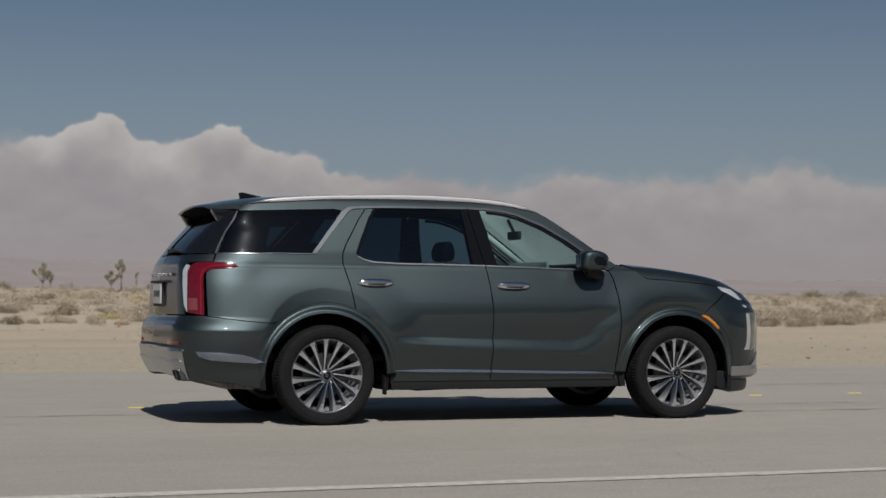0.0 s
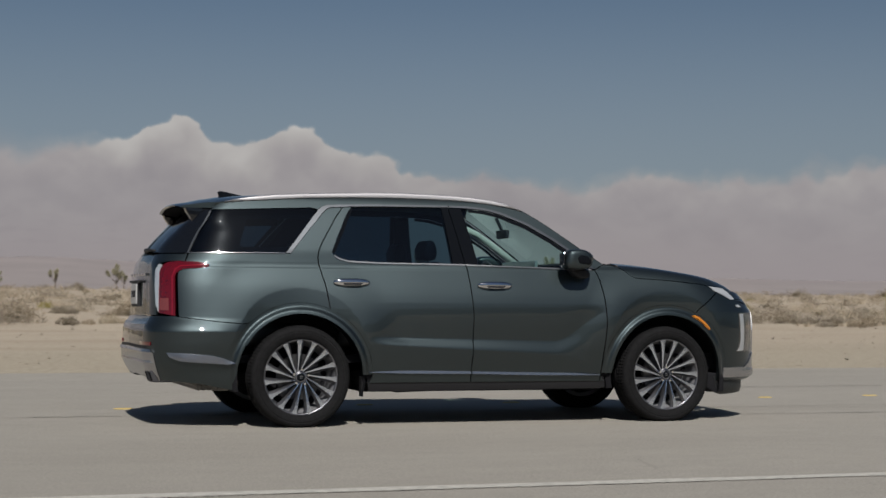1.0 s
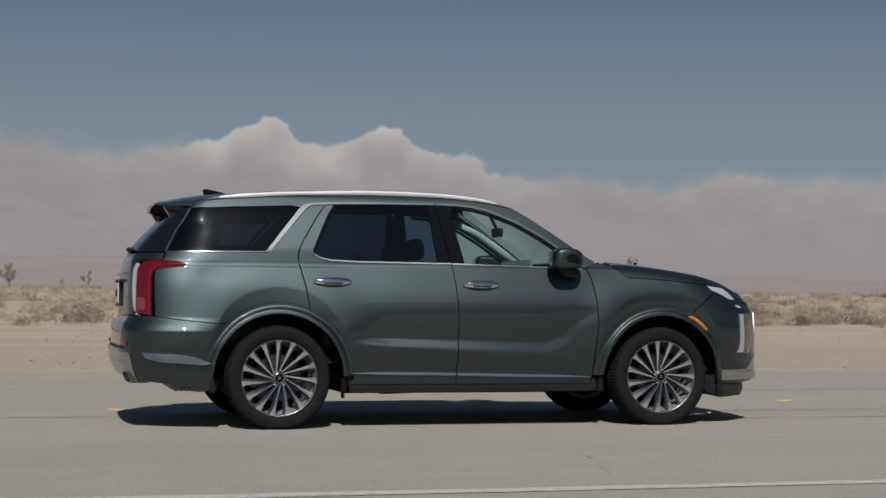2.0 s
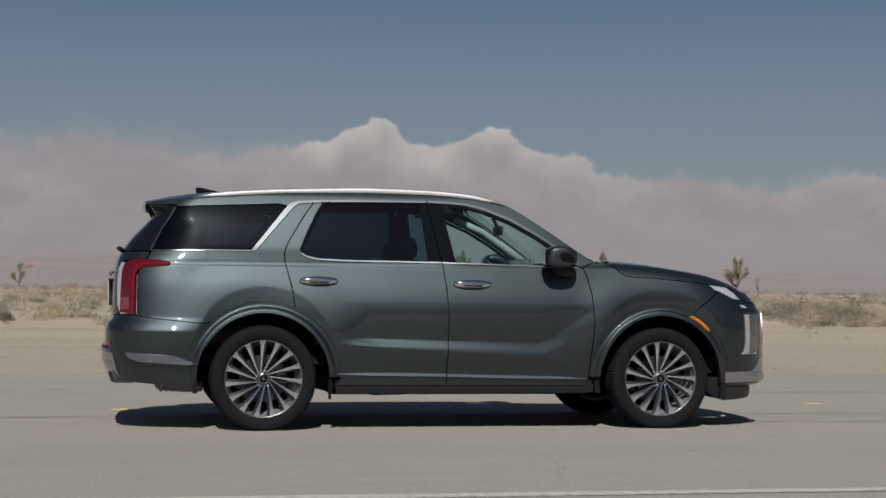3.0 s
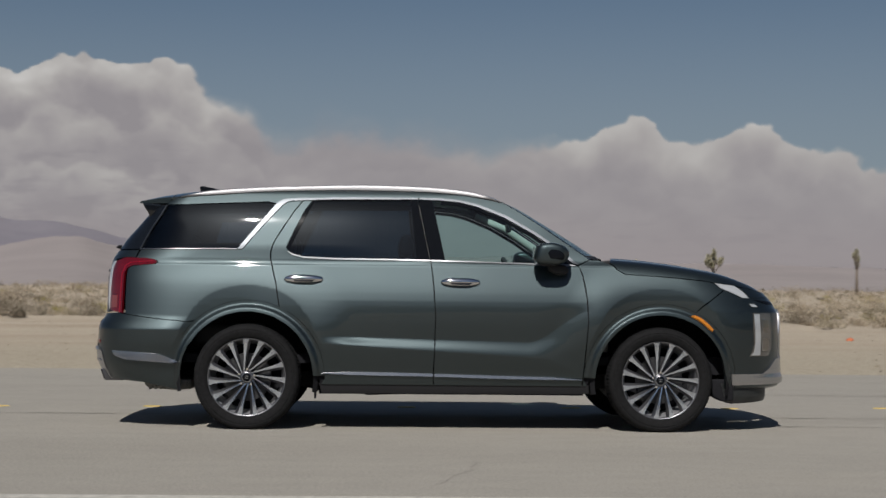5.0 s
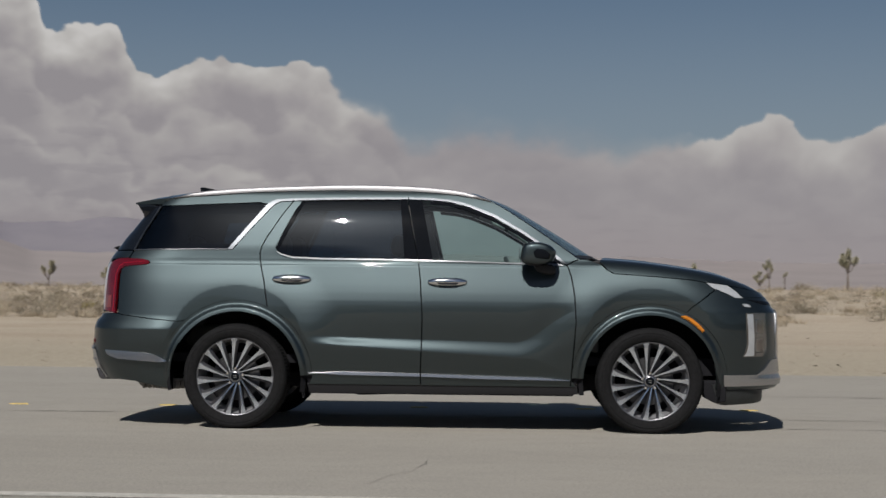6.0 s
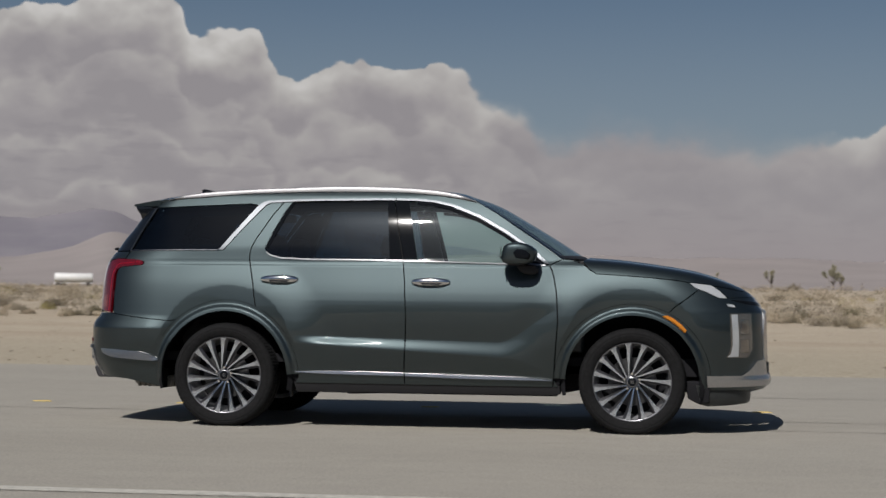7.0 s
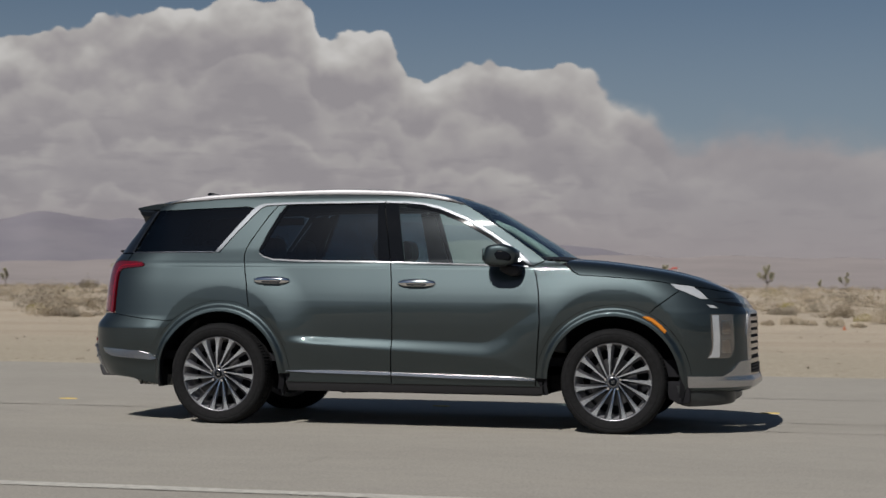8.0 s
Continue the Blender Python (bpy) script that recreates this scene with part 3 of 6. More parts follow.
def bush_cloud(count, y0, y1, blades, size, seed, kind, bare=0.0):
    """Triangles of many low bushes between two depths; 'grass' has upright blades, 'shrub' small leaves on a lumpy dome. bare: how much open sand."""
    r = np.random.RandomState(seed)
    d = y0 * (y1 / y0) ** r.rand(count)
    x = -3 + d * (-0.62 + 1.50 * r.rand(count))
    d = d + 0.8 * np.sin(x * 0.21) + 0.7 * np.sin(x * 0.083 + 1.0) if y0 < 50 else d
    gap = np.array([noise.noise(Vector((a * 0.27, b * 0.17, seed * 0.01))) for a, b in zip(x, d)])
    keep = gap > -0.36 + bare + 0.30 * r.rand(count)
    x, d = x[keep], d[keep]
    c = len(x)
    wide = size * (0.45 + 0.85 * r.rand(c) ** 1.7)
    tall = wide * (0.34 + 0.22 * r.rand(c))
    n = c * blades
    bi = np.repeat(np.arange(c), blades)
    th, rad = 2 * np.pi * r.rand(n), np.sqrt(r.rand(n))
    if kind == "grass":
        bx, by = rad * 0.45 * np.cos(th), rad * 0.45 * np.sin(th)
        lean = rad * (0.45 + 0.6 * r.rand(n))
        h = tall[bi] * (0.45 + 0.45 * r.rand(n)) * (1.05 - 0.5 * rad)
        base = np.stack([x[bi] + bx * wide[bi], d[bi] + by * wide[bi], np.zeros(n)], -1)
        tip = base + np.stack([lean * np.cos(th) * wide[bi] * 0.6, lean * np.sin(th) * wide[bi] * 0.6, h], -1)
        w = (0.006 + 0.009 * r.rand(n)) * (1 + d[bi] / 60)
        side = np.stack([-np.sin(th + r.rand(n)), np.cos(th + r.rand(n)), np.zeros(n)], -1) * w[:, None]
        tri = np.stack([base - side, base + side, tip], 1)
    else:
        # two or three humps to a bush, leaves denser towards the skin
        hump = r.randint(0, 3, n)
        oa = (bi * 2.399 + hump * 2.1) % 6.283
        el = np.arcsin(r.rand(n) * 0.98)
        rr = 0.60 + 0.42 * r.rand(n) ** 0.5
        sz_ = 0.62 + 0.30 * ((bi * 7 + hump * 5) % 10) / 10
        lump = sz_ * (1 + 0.16 * np.sin(4 * th + 5 * bi) * np.cos(3 * el + bi))
        p = np.stack([x[bi] + wide[bi] * (0.24 * np.cos(oa) + 0.42 * rr * lump * np.cos(th) * np.cos(el)),
                      d[bi] + wide[bi] * (0.24 * np.sin(oa) + 0.42 * rr * lump * np.sin(th) * np.cos(el)),
                      tall[bi] * rr * lump * (0.10 + 1.05 * np.sin(el)) + 0.02], -1)
        s = (0.018 + 0.024 * r.rand(n)) * (0.75 + d[bi] / 90)
        b_ = np.stack([-np.sin(th), np.cos(th), np.zeros(n)], -1) + 0.45 * r.randn(n, 3)
        a = np.stack([-np.cos(th) * np.sin(el), -np.sin(th) * np.sin(el), np.cos(el)], -1) + 0.35 * np.stack([np.cos(th), np.sin(th), np.zeros(n)], -1) + 0.40 * r.randn(n, 3)
        a /= np.linalg.norm(a, axis=1, keepdims=True)
        b_ /= np.linalg.norm(b_, axis=1, keepdims=True)
        tri = np.stack([p - b_ * s[:, None] * 0.5, p + b_ * s[:, None] * 0.5, p + a * s[:, None] * 1.5], 1)
    gz = ground_z(x, d) - 0.03
    tri[:, :, 2] += gz[bi][:, None]
    return tri.reshape(-1, 3)


def tri_object(name, pieces, material, label, category="bushes"):
    """Loose triangles in one mesh."""
    verts = np.concatenate(pieces)
    k = len(verts) // 3
    me = bpy.data.meshes.new(name)
    me.vertices.add(3 * k)
    me.vertices.foreach_set("co", verts.astype(np.float32).ravel())
    me.loops.add(3 * k)
    me.loops.foreach_set("vertex_index", np.arange(3 * k, dtype=np.int32))
    me.polygons.add(k)
    me.polygons.foreach_set("loop_start", np.arange(0, 3 * k, 3, dtype=np.int32))
    me.update(calc_edges=True)
    me.materials.append(material)
    return tagged(new(name, me), label, category, kind="stuff")


tri_object("straw_grass", [bush_cloud(420, 46.5, 70, 60, 0.8, 11, "grass", 0.2), bush_cloud(900, 62, 130, 40, 1.1, 12, "grass", 0.2), bush_cloud(1500, 110, 380, 26, 2.0, 13, "grass", 0.1),
           bush_cloud(90, 43.6, 49, 800, 1.25, 17, "shrub", 0.14), bush_cloud(200, 47, 70, 800, 1.6, 14, "shrub", 0.28), bush_cloud(560, 64, 130, 240, 1.9, 15, "shrub", 0.25), bush_cloud(1200, 110, 400, 70, 2.5, 16, "shrub", 0.2)], STRAW, "dry straw-coloured desert grass clumps")
tri_object("sage_scrub", [bush_cloud(48, 43.8, 49, 900, 1.4, 24, "shrub", 0.1), bush_cloud(60, 46, 62, 1300, 2.2, 25, "shrub", 0.24), bush_cloud(150, 47, 68, 800, 1.6, 21, "shrub", 0.30), bush_cloud(480, 60, 130, 240, 2.0, 22, "shrub", 0.27),
           bush_cloud(1200, 110, 400, 70, 2.5, 23, "shrub", 0.22)], SAGE, "grey-brown sage scrub on the sand")
tri_object("yellow_scrub", [bush_cloud(26, 48, 75, 400, 1.3, 31, "shrub", 0.1), bush_cloud(60, 70, 200, 120, 1.7, 32, "shrub", 0.1)], YELLOW_LEAF, "yellow-green desert shrubs among the sage")


def litter():
    """Pebbles, twigs and tufts on the bare sand."""
    r = np.random.RandomState(3)
    out = []
    for k in range(900):
        y = 8.75 + 36 * r.rand() ** 1.6
        x = -3 + (y + 12) * (-0.6 + 1.45 * r.rand())
        s = 0.008 + 0.016 * r.rand() ** 2 + 0.0004 * y
        c = np.array((x, y, 0.01 + ground_z(x, y)))
        for q in range(3):
            a = r.randn(3, 3) * np.array((1.2, 1.2, 0.45)) * s
            a[:, 2] = np.abs(a[:, 2])
            out.append(c + a)
    tri_object("sand_litter", out, SAGE, "small dark twigs and pebbles on the sand", "litter")


litter()


def tuft(r, centre, axis, size, leaves, out):
    """A ball of stiff pointed leaves at the end of a limb."""
    for _ in range(leaves):
        d = Vector((r.gauss(0, 1), r.gauss(0, 1), r.gauss(0, 1))).normalized()
        d = (d + axis * 0.55).normalized()
        s = d.cross(Vector((r.gauss(0, 1), r.gauss(0, 1), r.gauss(0, 1)))).normalized() * size * 0.13
        p = centre + axis * r.uniform(-0.9, 0.25) * size
        out += [p - s, p + s, p + d * size * r.uniform(0.65, 1.0)]


def joshua_tree(x, y, height, seed, arms=5, spread_=0.5, lean=0.0, bare=False, leaf=1.0, fork=0.0, label="Joshua tree with spiky olive crown"):
    r = random.Random(seed)
    z0 = float(ground_z(x, y)) - 0.1
    tree = new("joshua_tree")
    tree.location = (x, y, z0)
    bm = bmesh.new()
    tips = []
    fork = height * (fork or (r.uniform(0.30, 0.42) if arms > 1 else 0.75))
    top = Vector((lean * fork, 0, fork))
    tr = 0.034 * height ** 0.8
    tube(bm, [(0, 0, 0), (lean * fork * 0.35, 0, fork * 0.5), top], [tr * 1.5, tr * 1.1, tr * 0.95], 9)

    def limb(p, way, length, thick, depth):
        mid = p + way * length * 0.55 + Vector((r.uniform(-0.1, 0.1), r.uniform(-0.1, 0.1), 0)) * length
        end = p + way * length * 0.85 + Vector((0, 0, length * 0.28))
        tube(bm, [p, mid, end], [thick, thick * 0.85, thick * 0.7], 6)
        if depth and length > 0.55:
            for _ in range(r.choice((2, 2, 3))):
                w2 = (way + Vector((r.gauss(0, 0.55), r.gauss(0, 0.55), r.uniform(0.0, 0.5)))).normalized()
                limb(end, w2, length * r.uniform(0.45, 0.65), thick * 0.7, depth - 1)
        else:
            tips.append((mid, end))
    for k in range(arms):
        a = 2 * math.pi * (k + r.uniform(-0.25, 0.25)) / arms
        way = Vector((math.cos(a) * spread_, math.sin(a) * spread_, r.uniform(0.30, 1.0))).normalized() if k else Vector((r.uniform(-0.15, 0.15), 0, 1)).normalized()
        limb(top * r.uniform(0.85, 1.0), way, (height - fork) * (r.uniform(0.45, 0.74) if k else 0.76), tr * 0.7, 0 if height < 2.6 or spread_ < 0.3 else 1)
    part("trunk", bm, BARK, tree, "rough grey-brown trunk", smooth=True)
    if not bare:
        out, dead = [], []
        for mid, end in tips:
            ax = (end - mid).normalized()
            size = leaf * (0.30 + 0.060 * height) * r.uniform(0.85, 1.15)
            tuft(r, end, ax, size, 110, out)
            tuft(r, end - ax * size * 0.7, ax * 0.3, size * 0.95, 80, out)
            tuft(r, mid, ax * 0.2, size * 0.75, 40, out)
            tuft(r, end - ax * size * 1.6, -ax, size * 0.6, 30, dead)
        for nm, vs, mt in (("crown", out, YUCCA), ("dead_skirt", dead, DEAD_LEAF)):
            tagged(mesh_object(nm, vs, [(i, i + 1, i + 2) for i in range(0, len(vs), 3)], mt, tree, smooth=False), kind="stuff")
    tagged(tree, label, "tree", group="Joshua trees")


for spec in ((40.1, 370.0, 4.6, 1, 6, 0.95), (42.0, 371.0, 3.4, 2, 4, 0.9), (53.8, 358.0, 3.4, 3, 6, 0.95), (25.5, 361.4, 4.0, 6, 5, 0.8), (13.0, 357.2, 3.2, 7, 5, 0.8),
             (7.6, 357.7, 2.4, 8, 3, 0.6), (-4.0, 357.7, 4.4, 9, 6, 0.75), (-21.4, 287.0, 3.6, 14, 5, 0.7), (-31.2, 306.3, 2.7, 15, 2, 0.4), (-44.2, 304.8, 2.6, 16, 3, 0.6),
             (-85.0, 275.3, 3.9, 17, 5, 0.6), (-80.2, 297.4, 3.0, 18, 4, 0.6), (-149.6, 280.5, 3.2, 19, 3, 0.4), (-124.8, 280.0, 4.7, 25, 6, 0.8)):
    joshua_tree(*spec)
joshua_tree(59.4, 193.7, 6.5, 10, 6, 0.22, leaf=0.62, fork=0.55, label="tall slim Joshua tree with stacked spiky heads")
joshua_tree(58.6, 282.1, 6.6, 13, 7, 0.55, leaf=0.95, fork=0.58, label="slim Joshua tree with a compact spiky head")
joshua_tree(54.4, 347.8, 5.8, 4, 5, 0.45, leaf=0.7, fork=0.45, label="Joshua tree with a rounded olive crown")
joshua_tree(79.4, 197.4, 4.6, 11, 7, 0.85, leaf=1.1, label="low branching Joshua tree with upright spiky arms")
joshua_tree(45.5, 364.3, 2.3, 12, 2, 0.6, 0.75, True, label="dead leaning Joshua tree without leaves")
joshua_tree(58.5, 352.2, 3.4, 5, 3, 0.4, 0.0, False, 0.6, label="thin young Joshua tree with small heads")
joshua_tree(87.7, 210.3, 2.8, 20, 3, 0.5, 0.0, True, label="dead bare Joshua tree with short limbs")
for k, (x, y, s) in enumerate(((160.5, 237.9, 2.0), (166.4, 233.9, 2.1), (-101.9, 214.8, 1.8), (62.0, 350.0, 2.2), (31.0, 366.0, 1.7), (150.0, 250.0, 1.4))):
    r_ = np.random.RandomState(60 + k)
    p = r_.randn(700, 3) * np.array((0.42, 0.42, 0.30)) * s
    p[:, 2] = np.abs(p[:, 2]) + 0.1
    a, b2 = r_.randn(700, 3) * 0.16, r_.randn(700, 3) * 0.16
    tri = np.stack([p, p + a, p + b2], 1).reshape(-1, 3)
    tri[:, 2] = np.maximum(tri[:, 2], 0.0)
    bush = mesh_object("desert_bush", tri, [(i, i + 1, i + 2) for i in range(0, len(tri), 3)], SAGE, smooth=False)
    bush.location = (x, y, float(ground_z(x, y)) - 0.05)
    tagged(bush, "round dark desert bush on the rise", "bush", group="lone bushes")


# ---- far things ----
def windsock(x, y):
    z0 = float(ground_z(x, y))
    red = plain("faded_red_cloth", (0.45, 0.10, 0.08), 0.8, grain=0.1, scale=4)
    bm = bmesh.new()
    tube(bm, [(0, 0, -0.2), (0, 0, 4.1)], [0.04, 0.025], 8)
    sock = part("wind_sock", bm, plain("galvanised_pole", (0.5, 0.5, 0.5), 0.5, 0.6), None, smooth=True)
    bm = bmesh.new()
    tube(bm, [(-0.05, 0, 3.98), (-0.5, 0, 4.02), (-1.1, 0.1, 3.90), (-1.7, 0.1, 3.70)], [0.20, 0.18, 0.14, 0.09], 12)
    part("cloth_cone", bm, red, sock, "faded red cloth cone", smooth=True)
    sock.location = (x, y, z0)
    tagged(sock, "red wind sock on a pale metal pole", "wind sock")


windsock(-18.9, 287.1)


def tank_trailer(x, y, turn):
    white = plain("white_tank_paint", (0.62, 0.62, 0.61), 0.5, grain=0.05, scale=1.5)
    root = new("tank_trailer")
    bm = bmesh.new()
    lathe_pts = [(-4.0, 0.2), (-3.95, 0.9), (-3.75, 1.05), (3.75, 1.05), (3.95, 0.9), (4.0, 0.2)]
    tube(bm, [(p, 0, 1.95) for p, _ in lathe_pts], [q for _, q in lathe_pts], 24, 0.95)
    part("tank", bm, white, root, "white cylindrical tank", angle=50)
    bm = bmesh.new()
    box(bm, -4.1, 3.9, -0.5, 0.5, 0.72, 0.92, 0.02)
    part("frame", bm, white, root)
    for px in (-3.2, -2.1, 3.0):
        for py in (-0.85, 0.85):
            bm = bmesh.new()
            bmesh.ops.create_cone(bm, cap_ends=True, segments=20, radius1=0.48, radius2=0.48, depth=0.28)
            bmesh.ops.rotate(bm, verts=bm.verts[:], matrix=Matrix.Rotation(radians(90), 3, "X"))
            bmesh.ops.bevel(bm, geom=[e for e in bm.edges if e.calc_face_angle(0) > 1], offset=0.05, segments=2, affect="EDGES")
            bmesh.ops.translate(bm, verts=bm.verts[:], vec=(px, py, 0.48))
            part("wheel", bm, RUBBER, root, angle=40)
    root.matrix_world = pose(x, y, float(ground_z(x, y)) - 0.05, 0, 0, turn)
    tagged(root, "white tank trailer standing in the brush", "trailer")


tank_trailer(-121.8, 315.3, 20)


def stake(x, y, h, seed):
    r = random.Random(seed)
    orange = plain("faded_orange_plastic", (0.42, 0.17, 0.09), 0.7, grain=0.15, scale=20)
    bm = bmesh.new()
    tube(bm, [(0, 0, 0.03), (0, 0, h)], [h * 0.32, h * 0.05], 12)
    ob = part("traffic_cone", bm, orange, None, smooth=True)
    bm = bmesh.new()
    box(bm, -h * 0.42, h * 0.42, -h * 0.42, h * 0.42, 0.0, 0.035, 0.008)
    part("base", bm, orange, ob)
    ob.location = (x, y, float(ground_z(x, y)) + 0.0)
    tagged(ob, "small faded orange cone on the sand", "traffic cone", group="orange cones")


stake(4.19, 42.9, 0.17, 1)
stake(-6.3, 44.1, 0.16, 2)
bm = bmesh.new()
prism(bm, [(-0.09, 0.0), (0.05, 0.0), (0.10, 0.05), (0.03, 0.09), (-0.06, 0.07)], -0.06, 0.06, 0.015)
rock = part("orange_scrap", bm, plain("rusty_orange", (0.50, 0.15, 0.07), 0.8, grain=0.3, scale=20), None, angle=40)
rock.location = (11.03, 27.85, 0.0)
tagged(rock, "crumpled orange scrap lying on the sand", "litter")



# ---- the car ----
# x forward, near side at negative y
HALF = pchip([(0.12, 0.80), (0.20, 0.85), (0.26, 0.890), (0.31, 0.908), (0.38, 0.924), (0.48, 0.945), (0.62, 0.966), (0.75, 0.9725), (0.80, 0.971), (0.85, 0.967), (0.90, 0.960),
              (0.95, 0.950), (1.00, 0.937), (1.05, 0.9225), (1.10, 0.9075), (1.15, 0.8925), (1.20, 0.8775), (1.30, 0.8452), (1.40, 0.8110), (1.50, 0.7730), (1.60, 0.7280), (1.64, 0.7075), (1.665, 0.694), (1.70, 0.662), (1.74, 0.60)])
TAPER = pchip([(-2.6, 0.085), (-2.2, 0.080), (-1.5, 0.062), (-1.07, 0.044), (-0.5, 0.018), (0.3, 0.0), (3, 0.0)])
TAPER_TOP = pchip([(-2.6, 0.150), (-2.2, 0.102), (-1.9, 0.071), (-1.63, 0.053), (-1.2, 0.036), (-0.6, 0.0185), (-0.2, 0.0150), (0.0, 0.0145), (3, 0.0145)])
NOSE = pchip([(0.16, 2.02), (0.19, 2.10), (0.225, 2.25), (0.28, 2.27), (0.32, 2.385), (0.37, 2.402), (0.42, 2.385), (0.57, 2.378), (0.84, 2.370), (0.89, 2.338), (0.97, 2.285), (1.06, 2.20)])
TAIL = pchip([(0.16, -2.30), (0.30, -2.44), (0.366, -2.485), (0.467, -2.534), (0.548, -2.543), (0.69, -2.540), (0.72, -2.535), (0.80, -2.492), (1.016, -2.490),
              (1.159, -2.476), (1.282, -2.418), (1.49, -2.23), (1.60, -2.12), (1.7, -2.02)])
FLARE = pchip([(0.3, 0.024), (0.440, 0.026), (0.481, 0.025), (0.491, 0.020), (0.507, 0.004), (0.519, 0.0), (1.2, 0.0)])
NF, AF, BF = 0.66, 0.60, 0.43
REAR = pchip([(0.1, 0.52), (1.25, 0.52), (1.40, 0.43), (1.50, 0.28), (1.60, 0.20), (1.8, 0.20)])  # rear corner, tighter towards the roof


def ledge_lines(x):
    x = np.asarray(x, float)
    return 0.548 - 0.060 * x - 0.10 * sstep(0.60, 1.0, x), 0.634 - 0.021 * x + 0.24 * sstep(0.50, 0.98, x)


def half_width(x, z):
    x, z = np.asarray(x, float), np.asarray(z, float)
    k = sstep(-0.65, -0.15, x)
    belt = (1 - k) * sstep(1.16, 1.30, z) + k * sstep(1.160, 1.202, z)
    w = HALF(z) - TAPER(x) * sstep(0.30, 0.98, z) * (1 - belt) - TAPER_TOP(x) * belt
    # door scoop with a ledge that faces the sky
    zb, zt = ledge_lines(x)
    m = sstep(-0.98, -0.70, x) * (1 - sstep(0.68, 1.0, x))
    low = 0.007 * sstep(0.36, 1.0, (z - 0.30) / (zb - 0.30) * 1.0)
    ledge = np.clip((z - zb) / (zt - zb), 0, 1)
    ledge = 0.5 * ledge + 0.5 * sstep(0, 1, ledge)
    drop = 0.030
    ztop = np.maximum(0.90, zt + 0.04)
    rise = np.clip((z - zt) / (ztop - zt), 0, 1)
    rise = rise + 0.35 * (sstep(0, 1, rise) - rise)
    mid = np.where(z < zb, low, np.where(z < zt, 0.007 - drop * ledge, (0.007 - drop) * (1 - rise)))
    w = w + m * mid
    # wheel flares: a proud lip, then a haunch that leans out to a crisp upper edge
    for xw in (-1.45, 1.45):
        r = np.hypot(x - xw, z - 0.36)
        top = 0.567 + 0.078 * sstep(0.50, 1.0, (z - 0.36) / np.maximum(r, 1e-6))
        w = w + FLARE(r) * sstep(0.2, 0.42, z)
        haunch = np.clip((r - 0.521) / (top - 0.521), 0, 1)
        w = w + 0.0140 * haunch * (1 - sstep(0.0, 0.30, r - top)) * sstep(0.42, 0.72, z)
    # shoulder crease: a narrow ledge to the sky with a hollow over it
    crease = 0.0030 * (1 - sstep(1.147, 1.161, z)) - 0.0016 * np.exp(-((z - 1.176) / 0.013) ** 2)
    w = w + crease * (1 - sstep(0.95, 1.25, x))
    # rear bumper stands proud below its ledge
    w = w + (0.024 * (1 - np.clip((z - 0.695) / 0.09, 0, 1)) - 0.15 * np.clip(0.695 - z, 0, 0.30)) * sstep(-1.80, -2.05, x)
    # flatter wings over the wheels
    w = w - (0.016 * sstep(1.0, 1.3, x) + 0.009 * sstep(-1.25, -1.6, x)) * (1 - sstep(0.80, 1.06, z))
    # gentle barrel of the glass
    w = w - (0.026 * np.maximum(x, 0.0) ** 2 + 0.14 * np.maximum(x - 0.60, 0.0) ** 2) * sstep(1.15, 1.40, z)
    return w


def hull(s, z):
    """The skin: s runs along the side as x, then round the corners to the middle of nose and tail."""
    s, z = np.asarray(s, float), np.asarray(z, float)
    xf, xr = NOSE(z), TAIL(z)
    AR = REAR(z)
    BR, NR = AR * 0.692, AR * 1.115
    cf, cr = xf - AF, xr + AR
    tf = np.clip((s - cf) / NF, 0, 1) * (math.pi / 2)
    tr = np.clip((cr - s) / NR, 0, 1) * (math.pi / 2)
    x = np.where(s > cf, cf + AF * np.sin(tf), np.where(s < cr, cr - AR * np.sin(tr), s))
    y = half_width(np.clip(x, cr - AR, cf + AF), z) - BF * (1 - np.cos(tf)) - BR * (1 - np.cos(tr)) ** 1.2
    over_f = np.maximum(s - cf - NF, 0)
    over_r = np.maximum(cr - NR - s, 0)
    y = y * np.clip(1 - over_f / (3.05 - cf - NF), 0, 1) * np.clip(1 - over_r / (3.22 + cr - NR), 0, 1)
    x = x + 0.05 * (1 - np.exp(-over_f * 2.0)) - 0.03 * (1 - np.exp(-over_r * 2.0))
    return np.stack([x, -y, z], -1)


def s_of(x, z):
    """The s of a point of the side view near the corners."""
    xf, xr = float(NOSE(z)), float(TAIL(z))
    AR = float(REAR(z))
    NR = AR * 1.115
    cf, cr = xf - AF, xr + AR
    if x > cf:
        return cf + NF * 2 / math.pi * math.asin(min(1.0, (x - cf) / AF))
    if x < cr:
        return cr - NR * 2 / math.pi * math.asin(min(1.0, (cr - x) / AR))
    return x


def arc(xw, a0, a1, r=0.540, n=30, zc=0.36):
    return [(xw + r * math.cos(radians(a0 + (a1 - a0) * i / n)), zc + r * math.sin(radians(a0 + (a1 - a0) * i / n))) for i in range(n + 1)]


def inside(poly, pts):
    p = np.asarray(poly)
    q = np.roll(p, -1, 0)
    x, y = pts[:, 0:1], pts[:, 1:2]
    c = ((p[:, 1] > y) != (q[:, 1] > y)) & (x < (q[:, 0] - p[:, 0]) * (y - p[:, 1]) / (q[:, 1] - p[:, 1] + 1e-12) + p[:, 0])
    return c.sum(1) % 2 == 1


def seg_dist(poly, pts):
    p = np.asarray(poly)
    d = np.roll(p, -1, 0) - p
    v = pts[:, None, :] - p[None]
    t = np.clip((v * d).sum(-1) / ((d * d).sum(-1) + 1e-12), 0, 1)
    return np.sqrt(((v - t[..., None] * d) ** 2).sum(-1)).min(1)


